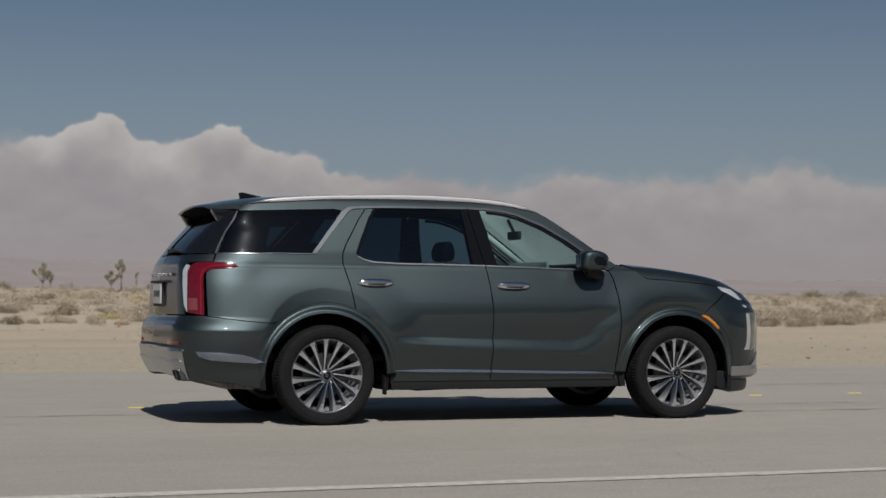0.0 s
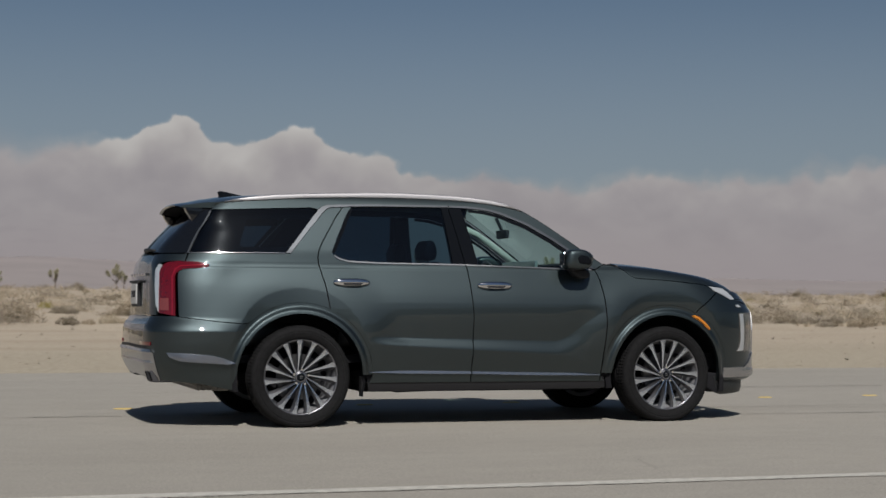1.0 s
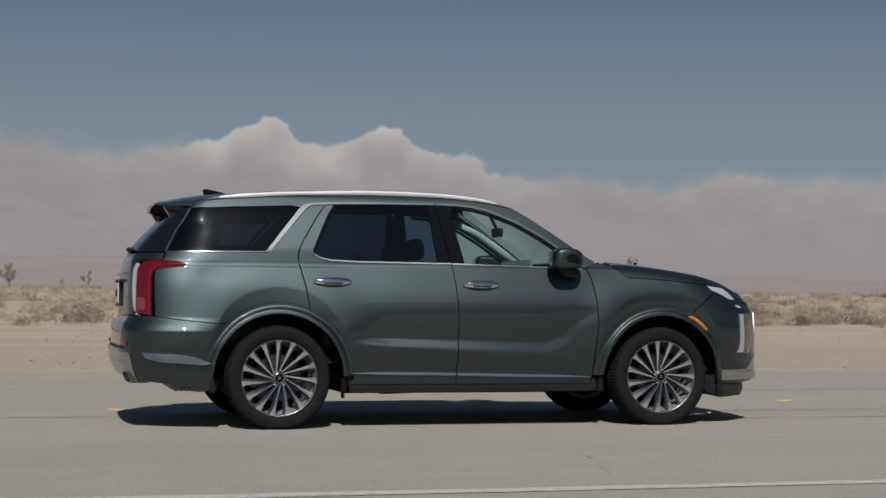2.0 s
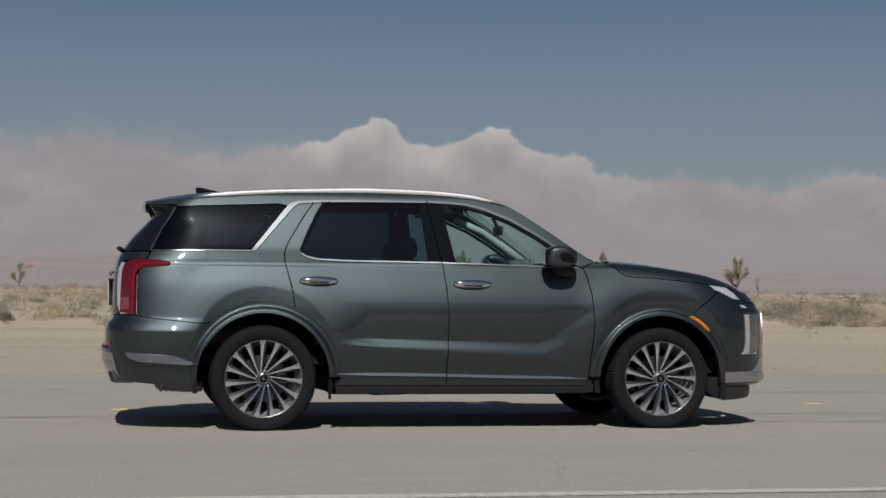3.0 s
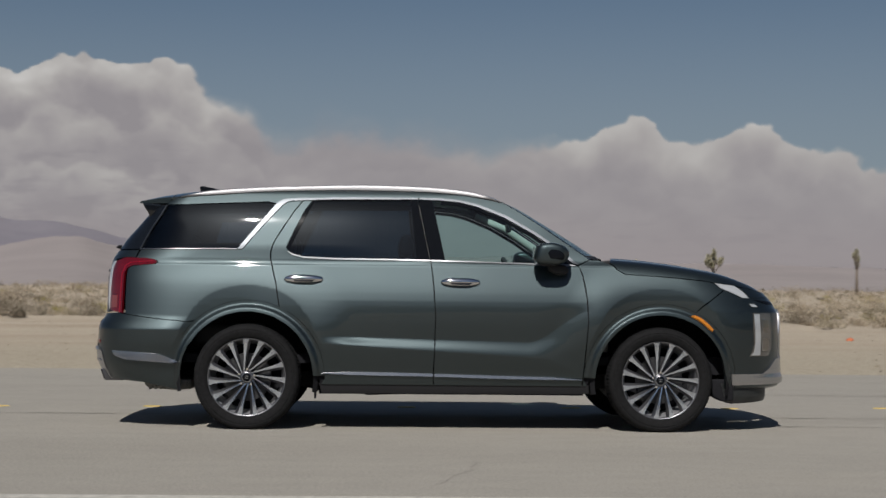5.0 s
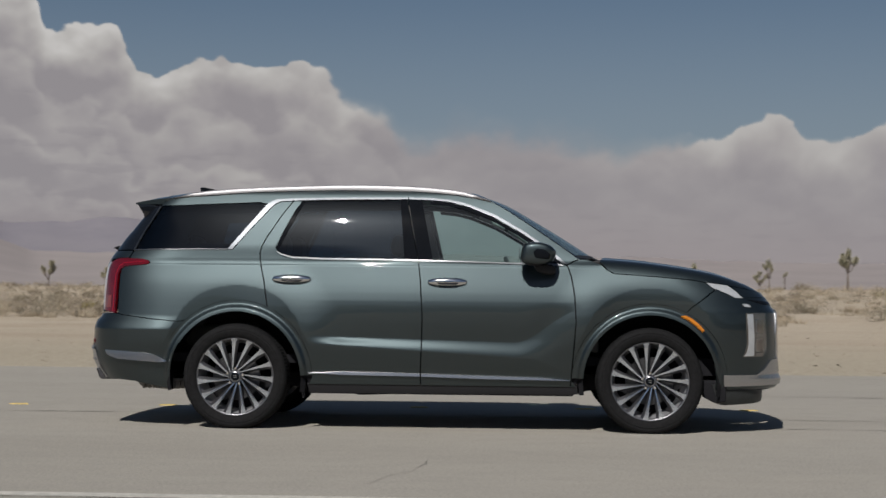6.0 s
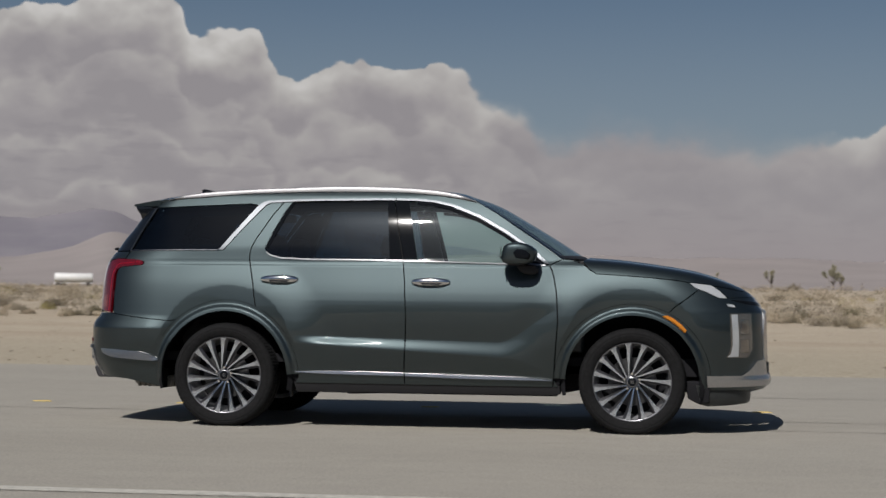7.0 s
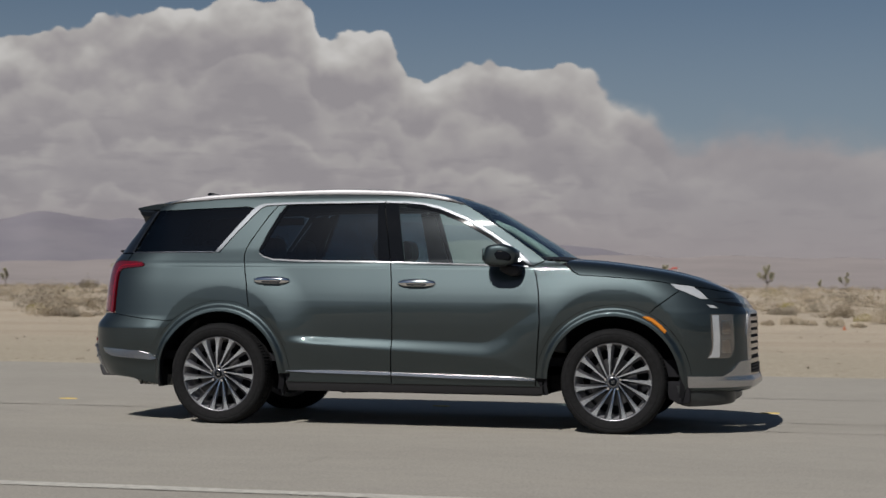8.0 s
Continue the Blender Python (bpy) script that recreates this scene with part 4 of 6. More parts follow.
def clean(poly, gap):
    """Even steps along the outline, drawn in by the gap."""
    area = sum(a[0] * b[1] - b[0] * a[1] for a, b in zip(poly, poly[1:] + poly[:1]))
    if area < 0:
        poly = poly[::-1]
    k = len(poly)
    out = []
    for i in range(k):
        a, b, c = Vector(poly[i - 1]), Vector(poly[i]), Vector(poly[(i + 1) % k])
        u, v = (b - a).normalized(), (c - b).normalized()
        n1, n2 = Vector((-u.y, u.x)), Vector((-v.y, v.x))
        m = n1 + n2
        m = m / max(m.length_squared / 2, 0.5)
        out.append(b + m * gap)
    return out


from mathutils.geometry import delaunay_2d_cdt


def panel(name, poly, material, parent=None, label="", off=0.0, flange=0.016, step=0.0145, gap=0.002, surf=hull, both=True, conv=True, edge=0.02, out=None):
    """A panel of the skin, cut to an outline in the side view, with turned-in edges; its twin on the far side comes with it."""
    if conv:
        poly = [(s_of(x, z), z) for x, z in poly]
    ring = clean([tuple(p) for p in poly], gap)
    fine = []
    for a, b in zip(ring, ring[1:] + ring[:1]):
        k = max(1, int((b - a).length / edge + 0.5))
        fine += [tuple(a + (b - a) * (i / k)) for i in range(k)]
    fa = np.array(fine)
    lo, hi = fa.min(0), fa.max(0)
    gx, gz = np.meshgrid(np.arange(lo[0], hi[0], step), np.arange(lo[1], hi[1], step * 0.87))
    gx[1::2] += step / 2
    pts = np.stack([gx.ravel(), gz.ravel()], -1)
    if surf is hull and lo[0] < 0.9 and hi[0] > -0.9 and lo[1] < 0.6 < hi[1]:
        # clean rows of points along the door ledge
        for line in (0, 1):
            pts = pts[np.abs(pts[:, 1] - ledge_lines(pts[:, 0])[line]) > 0.011]
            for o in (-0.005, 0.005):
                rx = np.arange(lo[0], hi[0], 0.012)
                pts = np.concatenate([pts, np.stack([rx, ledge_lines(rx)[line] + o], -1)])
    if surf is hull and step < 0.02 and lo[0] < 0.9 and lo[1] < 1.1 and hi[1] > 1.16:
        # and along the shoulder crease
        pts = pts[np.abs(pts[:, 1] - 1.157) > 0.020]
        for zc in (1.141, 1.1475, 1.1515, 1.1555, 1.160, 1.166, 1.173):
            rx = np.arange(lo[0], hi[0], 0.012)
            pts = np.concatenate([pts, np.stack([rx, np.full_like(rx, zc)], -1)])
    pts = pts[inside(fa, pts)] if len(pts) else pts
    if len(pts):
        pts = pts[seg_dist(fa, pts) > step * 0.45]
    verts2 = [Vector(p) for p in fine] + [Vector(p) for p in pts]
    nb = len(fine)
    cdt = delaunay_2d_cdt(verts2, [(i, (i + 1) % nb) for i in range(nb)], [], 1, 1e-7)
    uv = np.array([tuple(v) for v in cdt[0]])
    tris = [tuple(f) for f in cdt[2]]
    e = 0.003
    P = surf(uv[:, 0], uv[:, 1])
    du = surf(uv[:, 0] + e, uv[:, 1]) - surf(uv[:, 0] - e, uv[:, 1])
    dv = surf(uv[:, 0], uv[:, 1] + e) - surf(uv[:, 0], uv[:, 1] - e)
    N = np.cross(du, dv)
    N /= np.linalg.norm(N, axis=1, keepdims=True) + 1e-12
    if out is not None and float(np.dot(N.mean(0), out)) < 0:
        N = -N
    P = P + N * off
    verts, norms, faces = list(P), list(N), []
    for f in tris:
        a, b, c = (P[i] for i in f)
        faces.append(f if np.dot(np.cross(b - a, c - a), N[f[0]]) > 0 else f[::-1])
    if flange:
        first = {}
        count = {}
        for f in faces:
            for i in range(3):
                k = (f[i], f[(i + 1) % 3])
                count[k] = 1
        rim = [k for k in count if (k[1], k[0]) not in count]
        for a, b in rim:
            if surf is hull and max(abs(P[a][1]), abs(P[b][1])) < 0.02:
                continue
            d = P[b] - P[a]
            nn = np.cross(d, N[a])
            nn = nn / (np.linalg.norm(nn) + 1e-12)
            i = len(verts)
            verts += [P[a], P[b], P[b] - N[b] * flange, P[a] - N[a] * flange]
            norms += [nn] * 4
            faces.append((i + 1, i, i + 3, i + 2))
    parents = parent if isinstance(parent, tuple) else (parent, parent)
    flip = np.array([1, -1, 1])
    if both and surf is hull and max(abs(a) for a, _ in poly) >= 3.0:
        k = len(verts)
        ob = mesh_object(name, verts + [v * flip for v in verts], faces + [tuple(i + k for i in f[::-1]) for f in faces], material, parents[0], label, True, norms + [v * flip for v in norms])
        return ob, ob
    near = mesh_object(name, verts, faces, material, parents[0], label, True, norms)
    if not both:
        return near
    far = mesh_object(name, [v * flip for v in verts], [f[::-1] for f in faces], material, parents[1], label, True, [v * flip for v in norms])
    return near, far


car = new("car")
tagged(car, "dark green metallic three-row SUV parked on the asphalt", "car")

# roof line and window outlines
ROOF_EDGE = [(-2.03, 1.628), (-1.963, 1.640), (-1.663, 1.664), (-1.262, 1.690), (-0.655, 1.702), (-0.248, 1.696), (0.039, 1.676), (0.20, 1.652), (0.335, 1.622), (0.46, 1.548), (0.567, 1.478), (0.766, 1.343), (0.955, 1.210)]
TRIM_OUT = [(-1.543, 1.259), (-1.41, 1.425), (-1.274, 1.593), (-1.24, 1.616), (-1.202, 1.627), (-1.101, 1.633), (-0.858, 1.640), (-0.259, 1.645), (-0.10, 1.643), (0.03, 1.631), (0.161, 1.602), (0.364, 1.523), (0.563, 1.410), (0.761, 1.275), (0.872, 1.168)]
TRIM_IN = [(-1.503, 1.260), (-1.37, 1.420), (-1.241, 1.566), (-1.215, 1.592), (-1.181, 1.608), (-1.02, 1.617), (-0.858, 1.622), (-0.26, 1.628), (-0.10, 1.623), (0.026, 1.612), (0.151, 1.582), (0.351, 1.503), (0.549, 1.391), (0.745, 1.257), (0.832, 1.174)]

side_rail = panel("roof_side", ROOF_EDGE + [(0.90, 1.185)] + TRIM_OUT[::-1][:13] + [(-1.33, 1.606), (-2.062, 1.577), (-2.045, 1.60)], PAINT, car, step=0.018)

front_door = panel("front_door", [(-0.170, 1.190), (0.352, 1.176), (0.868, 1.164), (0.880, 1.14), (0.898, 1.091), (0.915, 1.00), (0.924, 0.931), (0.933, 0.771), (0.918, 0.571), (0.902, 0.363), (0.897, 0.315),
                                  (-0.143, 0.315), (-0.146, 0.403), (-0.139, 0.562), (-0.134, 0.80), (-0.151, 1.039)], PAINT, car)
rear_door = panel("rear_door", [(-1.02, 1.618), (-1.085, 1.614), (-1.15, 1.528), (-1.209, 1.431), (-1.265, 1.34), (-1.293, 1.279), (-1.301, 1.235), (-1.299, 1.19), (-1.28, 1.11), (-1.258, 1.026), (-1.231, 0.868), (-1.224, 0.818)]
                  + [p for p in arc(-1.45, 60, 0) if p[0] > -1.215] + [(-0.938, 0.315), (-0.147, 0.315), (-0.150, 0.403), (-0.143, 0.562), (-0.138, 0.80), (-0.155, 1.039), (-0.174, 1.190),
                     (-0.453, 1.197), (-0.853, 1.199), (-1.072, 1.208), (-1.15, 1.229), (-1.181, 1.249), (-1.194, 1.275), (-1.145, 1.391), (-1.068, 1.548)], PAINT, car)
fender = panel("front_fender", [(0.872, 1.165), (0.905, 1.183), (0.957, 1.208), (1.02, 1.205), (1.104, 1.175), (1.15, 1.135), (1.199, 1.107), (1.38, 1.097), (1.565, 1.083), (1.70, 1.071), (1.791, 1.061), (1.870, 1.044), (1.905, 1.008), (1.761, 0.900), (1.675, 0.820)]
               + [p for p in arc(1.45, 62, 180)] + [(0.938, 0.315), (0.902, 0.315), (0.907, 0.363), (0.923, 0.571), (0.938, 0.771), (0.929, 0.931), (0.920, 1.00), (0.903, 1.091), (0.885, 1.14)], PAINT, car)
quarter = panel("rear_quarter", TRIM_IN[:5] + [(-1.09, 1.614), (-1.155, 1.528), (-1.214, 1.431), (-1.270, 1.34), (-1.298, 1.279), (-1.306, 1.235), (-1.304, 1.19), (-1.285, 1.11), (-1.263, 1.026), (-1.236, 0.868), (-1.230, 0.822)]
                + [p for p in arc(-1.45, 66, 133)] + [(-1.872, 0.747), (-2.031, 0.760), (-2.272, 0.789), (-2.318, 0.795), (-2.322, 0.93), (-2.321, 1.075), (-2.315, 1.115), (-2.285, 1.139), (-2.20, 1.147), (-2.118, 1.149), (-2.098, 1.160), (-2.106, 1.175), (-2.15, 1.185), (-2.262, 1.188),
                   (-2.232, 1.255), (-1.75, 1.262), (-1.545, 1.262)], PAINT, car)
rear_bumper = panel("rear_bumper", [(s_of(x, z), z) for x, z in [(-1.872, 0.745)] + arc(-1.45, 134, 149, n=5) + arc(-1.45, 150, 188, 0.466, 14) + [(-1.915, 0.265), (-2.183, 0.318), (-2.38, 0.335)]]
                    + [(-3.22, 0.36), (-3.22, 0.80), (s_of(-2.30, 0.80) - 0.05, 0.80)] + [(s_of(x, z), z) for x, z in [(-2.272, 0.787), (-2.031, 0.758)]], PAINT, car, conv=False, label="dark green rear bumper")
front_bumper = panel("front_bumper", [(s_of(x, z), z) for x, z in [(1.870, 1.040), (1.909, 1.006), (1.765, 0.898), (1.679, 0.818)] + [p for p in arc(1.45, 61, -8, n=20)] + [(1.96, 0.252), (2.05, 0.235), (2.15, 0.245)]]
                     + [(2.62, 0.30), (3.05, 0.32), (3.05, 0.90), (2.66, 0.955), (2.48, 0.965)] + [(s_of(x, z), z) for x, z in [(2.10, 0.948), (2.045, 0.949), (1.921, 1.013)]], PAINT, car, conv=False, label="dark green front bumper")

# wheel-arch lips
for nm, xw, a0, a1 in (("rear_arch_lip", -1.45, 150, 2), ("front_arch_lip", 1.45, -6, 178)):
    panel(nm, arc(xw, a0, a1, 0.5395, 60) + arc(xw, a1, a0, 0.462, 60), PAINT, car, step=0.011, edge=0.014, gap=0.0, flange=0.03, off=0.001)

# dark inner skin behind the gaps and under the glass line
INNER_POLY = [(-2.30, 0.40), (-1.95, 0.36)] + arc(-1.45, 178, 2, 0.50) + [(-0.93, 0.28), (0.93, 0.28)] + arc(1.45, 178, 2, 0.50) + [(2.05, 0.34), (2.10, 0.86), (1.85, 0.99), (1.2, 1.07), (0.95, 1.17), (-1.1, 1.19), (-2.2, 1.23), (-2.30, 1.1)]
panel("inner_panel", INNER_POLY, INNER, car, off=-0.022, flange=0, step=0.06)

# sill
panel("sill", [(-0.945, 0.318), (0.945, 0.318), (0.955, 0.262), (0.90, 0.254), (-0.4, 0.250), (-0.93, 0.245)], BLACK, car, off=-0.006, flange=0.05, label="black plastic sill")

# ---- roof, windscreen, bonnet ----
EDGE_Z = pchip(ROOF_EDGE)


def roof_surf(x, t):
    x, t = np.asarray(x, float), np.asarray(t, float)
    ze = EDGE_Z(x)
    w = half_width(x, ze)
    return np.stack([x, w * t, ze + 0.058 * (1 - np.abs(t) ** 2.4)], -1)


def across(f, lo, hi, n=12):
    return [f(lo + (hi - lo) * i / n) for i in range(n + 1)]


panel("roof", across(lambda t: (0.175 + 0.15 * t * t, t), -0.995, 0.995, 16) + [(-0.8, 0.995), (-2.03, 0.995)] + across(lambda t: (-2.03, t), 0.9, -0.9, 6) + [(-2.03, -0.995), (-0.8, -0.995)],
      PAINT, car, surf=roof_surf, both=False, conv=False, gap=0.0, step=0.06, edge=0.06, out=(0, 0, 1))
EX = pchip([(0, 0.955), (0.3, 0.766), (0.62, 0.567), (0.8, 0.46), (1, 0.335)])
EZ = pchip([(0, 1.210), (0.3, 1.343), (0.62, 1.478), (0.8, 1.548), (1, 1.622)])
CX = pchip([(0, 1.125), (0.27, 0.867), (0.55, 0.645), (0.8, 0.418), (1, 0.172)])
CZ = pchip([(0, 1.212), (0.27, 1.376), (0.55, 1.508), (0.8, 1.632), (1, 1.714)])


def shield_surf(u, v):
    u, v = np.asarray(u, float), np.asarray(v, float)
    k = 1 - np.abs(u) ** 2.3
    ex, ez = EX(v), EZ(v)
    w = half_width(ex, ez) - 0.01
    return np.stack([ex + (CX(v) - ex) * k, u * w, ez + (CZ(v) - ez) * k], -1)


panel("windscreen", [(-0.972, 0.05), (0.972, 0.05), (0.972, 0.97), (-0.972, 0.97)], GLASS_SHIELD, car, surf=shield_surf, both=False, conv=False, flange=0, step=0.06, edge=0.06, out=(1, 0, 0.6), label="greenish tinted windscreen")
panel("windscreen_border", [(0.968, 0.0), (1.0, 0.0), (1.0, 1.0), (0.968, 1.0)], TAIL_GLASS, car, surf=shield_surf, both=True, conv=False, flange=0.004, off=0.003, step=0.03, edge=0.03, out=(1, 0, 0.6))
panel("windscreen_header", [(-0.93, 0.955), (0.93, 0.955), (0.93, 1.0), (-0.93, 1.0)], TAIL_GLASS, car, surf=shield_surf, both=False, conv=False, flange=0.004, off=0.003, step=0.04, edge=0.05, out=(1, 0, 0.6))
panel("cowl", [(-0.98, -0.02), (0.98, -0.02), (0.98, 0.055), (-0.98, 0.055)], BLACK, car, surf=shield_surf, both=False, conv=False, flange=0.02, off=0.004, step=0.04, edge=0.05, out=(1, 0, 0.6))
bm = bmesh.new()
prism(bm, [(1.02, 1.190), (1.09, 1.208), (1.19, 1.216), (1.20, 1.18), (1.02, 1.16)], -0.60, 0.60, 0.006)
part("cowl_panel", bm, BLACK, car, "black cowl panel", angle=40)
bm = bmesh.new()
for y0, y1 in ((-0.15, 0.62), (-0.70, 0.02)):
    tube(bm, [(1.115 - 0.16 * abs(y) ** 2, y, 1.224 + 0.008 * math.sin(3 * y)) for y in np.linspace(y0, y1, 8)], 0.007, 6)
part("wiper", bm, BLACK, car, smooth=True)

HOOD_Z = pchip([(0.95, 1.232), (1.074, 1.229), (1.314, 1.215), (1.653, 1.173), (1.907, 1.129), (2.077, 1.077), (2.248, 1.004), (2.30, 0.972), (2.36, 0.93)])


hood_side = []
for x, z in [(1.199, 1.107), (1.38, 1.097), (1.565, 1.083), (1.70, 1.071), (1.791, 1.061), (1.862, 1.046)]:
    hood_side.append((x, -float(hull(s_of(x, z), z)[1]) - 0.005))
HOOD_WIDE = pchip([(0.95, 0.90), (1.10, 0.90)] + hood_side + [(1.99, 0.815), (2.09, 0.745), (2.18, 0.655), (2.25, 0.52), (2.295, 0.36), (2.36, 0.36)])
HOOD_EDGE = pchip([(0.95, 1.13), (1.10, 1.113), (1.199, 1.107), (1.38, 1.097), (1.565, 1.083), (1.70, 1.071), (1.791, 1.061), (1.862, 1.046), (1.99, 1.030), (2.09, 1.018), (2.18, 1.000), (2.25, 0.988), (2.295, 0.972), (2.36, 0.93)])


def hood_surf(x, y):
    """A nearly flat top that folds down steeply along its sides."""
    x, y = np.asarray(x, float), np.asarray(y, float)
    ribs = 0.008 * np.exp(-((np.abs(y) - 0.52 - 0.05 * (2.2 - x)) / 0.05) ** 2)
    f = np.clip(np.abs(y) / HOOD_WIDE(x), 0, 1.05)
    z = HOOD_Z(x) - (HOOD_Z(x) - HOOD_EDGE(x)) * (0.15 * f ** 2.5 + 0.85 * f ** 16)
    return np.stack([x, y, z + ribs * sstep(2.3, 1.9, x)], -1)


half_hood = [(1.165, 0.0), (1.15, 0.4), (1.125, 0.70), (1.10, 0.82), (1.15, 0.885)] + hood_side + [(1.99, 0.815), (2.09, 0.745), (2.18, 0.655), (2.25, 0.52), (2.295, 0.34), (2.315, 0.0)]
panel("bonnet", half_hood + [(x, -y) for x, y in half_hood[-2:0:-1]], PAINT, car, surf=hood_surf, both=False, conv=False, step=0.019, edge=0.02, out=(0.2, 0, 1), flange=0.02, label="dark green bonnet with two soft ridges")

# ---- glass, pillars and bright trim ----
def tilted(z0, k):
    """The skin leaned back so that a strip on it faces the sky."""
    return lambda s, z: hull(s, z) + np.stack([np.zeros_like(z), -k * np.maximum(z0 - np.asarray(z, float), 0.0), np.zeros_like(z)], -1)


rear_glass_poly = [(-1.02, 1.618), (-1.068, 1.548), (-1.145, 1.391), (-1.194, 1.275), (-1.181, 1.250), (-1.15, 1.230), (-1.072, 1.210), (-0.853, 1.200), (-0.453, 1.198), (-0.262, 1.196), (-0.317, 1.630), (-0.858, 1.624)]
panel("side_glass", rear_glass_poly, GLASS_DARK, rear_door, off=-0.008, flange=0, step=0.025, gap=0.0, label="dark privacy glass")
panel("side_glass", [(-0.178, 1.628), (-0.10, 1.624), (0.026, 1.613), (0.151, 1.583), (0.351, 1.504), (0.549, 1.392), (0.745, 1.258), (0.83, 1.176), (0.352, 1.178), (-0.079, 1.190)], GLASS, front_door,
      off=-0.008, flange=0, step=0.025, gap=0.0, label="lightly tinted door glass")
panel("quarter_glass", [(-2.058, 1.576), (-1.33, 1.604), (-1.285, 1.585), (-1.41, 1.425), (-1.543, 1.261), (-1.75, 1.261), (-2.235, 1.254)], GLASS_DARK, quarter, off=-0.006, flange=0, step=0.025, gap=0.001, label="dark privacy glass")
panel("pillar_cover", [(-0.317, 1.628), (-0.266, 1.629), (-0.177, 1.192), (-0.272, 1.196)], BLACK_GLOSS, rear_door, off=-0.002, flange=0.02, gap=0.001)
panel("pillar_cover", [(-0.262, 1.629), (-0.160, 1.626), (-0.068, 1.190), (-0.173, 1.192)], BLACK_GLOSS, front_door, off=-0.002, flange=0.02, gap=0.001)
panel("pillar_cover", [(-1.005, 1.618), (-1.035, 1.618), (-1.145, 1.391), (-1.196, 1.275), (-1.175, 1.268), (-1.115, 1.391)], BLACK_GLOSS, rear_door, off=-0.004, flange=0.01, gap=0.0)
panel("window_gasket", [(-0.10, 1.622), (0.026, 1.611), (0.151, 1.581), (0.351, 1.502), (0.549, 1.390), (0.745, 1.256), (0.80, 1.20), (0.775, 1.19), (0.725, 1.244), (0.534, 1.374), (0.339, 1.484), (0.143, 1.562), (0.022, 1.591), (-0.10, 1.602)], BLACK_GLOSS, front_door, off=-0.003, flange=0.008, gap=0.0, step=0.02)
panel("mirror_sail", [(0.832, 1.176), (0.790, 1.215), (0.73, 1.262), (0.655, 1.18)], BLACK_GLOSS, front_door, off=-0.003, flange=0.01, gap=0.0)


def band(name, outer, inner, parent, material=CHROME, off=0.007, flange=0.013, label="bright chrome trim"):
    return panel(name, outer + inner[::-1], material, parent, off=off, flange=flange, gap=0.0018, step=0.02, edge=0.025, label=label)


TRIM = plain("polished_trim", (0.105, 0.112, 0.122), 0.42, 1.0, grain=0.03)
BELT = plain("pale_belt_trim", (0.27, 0.275, 0.285), 0.40, 1.0, grain=0.03)
band("window_trim", TRIM_OUT[:8], TRIM_IN[:8], quarter, TRIM)
band("window_trim", [(-0.256, 1.645)] + TRIM_OUT[8:], [(-0.256, 1.628)] + TRIM_IN[8:], front_door, TRIM)
band("belt_trim", [(-1.183, 1.254), (-1.15, 1.233), (-1.072, 1.213), (-0.853, 1.203), (-0.453, 1.200), (-0.176, 1.196)], [(-1.183, 1.243), (-1.15, 1.220), (-1.072, 1.199), (-0.853, 1.189), (-0.453, 1.187), (-0.176, 1.183)], rear_door, BELT)
band("belt_trim", [(-0.170, 1.196), (0.352, 1.182), (0.83, 1.172)], [(-0.170, 1.183), (0.352, 1.169), (0.850, 1.159)], front_door, BELT)
band("quarter_sill_trim", [(-2.235, 1.257), (-1.75, 1.265), (-1.54, 1.265)], [(-2.238, 1.250), (-1.75, 1.257), (-1.54, 1.257)], quarter, SATIN, label="thin satin trim")
panel("pillar_trim", [(-2.068, 1.574), (-2.057, 1.574), (-2.232, 1.253), (-2.243, 1.253)], TRIM, quarter, off=0.004, flange=0.006, gap=0.0, step=0.02, edge=0.03, label="thin bright trim")
# lower door strips
STRIP_TOP = pchip([(-0.949, 0.395), (-0.80, 0.402), (-0.685, 0.405), (-0.448, 0.403), (-0.146, 0.397), (0.349, 0.386), (0.70, 0.379), (0.80, 0.372), (0.912, 0.363)])
STRIP_LOW = pchip([(-0.949, 0.392), (-0.685, 0.383), (-0.146, 0.376), (0.35, 0.364), (0.912, 0.359)])
for par, a, b in ((rear_door, -0.935, -0.150), (front_door, -0.141, 0.895)):
    xs = [a + (b - a) * i / 12 for i in range(13)]
    panel("door_strip", [(x, float(STRIP_TOP(x))) for x in xs] + [(x, float(STRIP_LOW(x))) for x in xs[::-1]], SATIN, par, surf=tilted(0.41, 0.37), off=0.004, flange=0.014, gap=0.001, step=0.012, edge=0.025, label="satin silver strip")

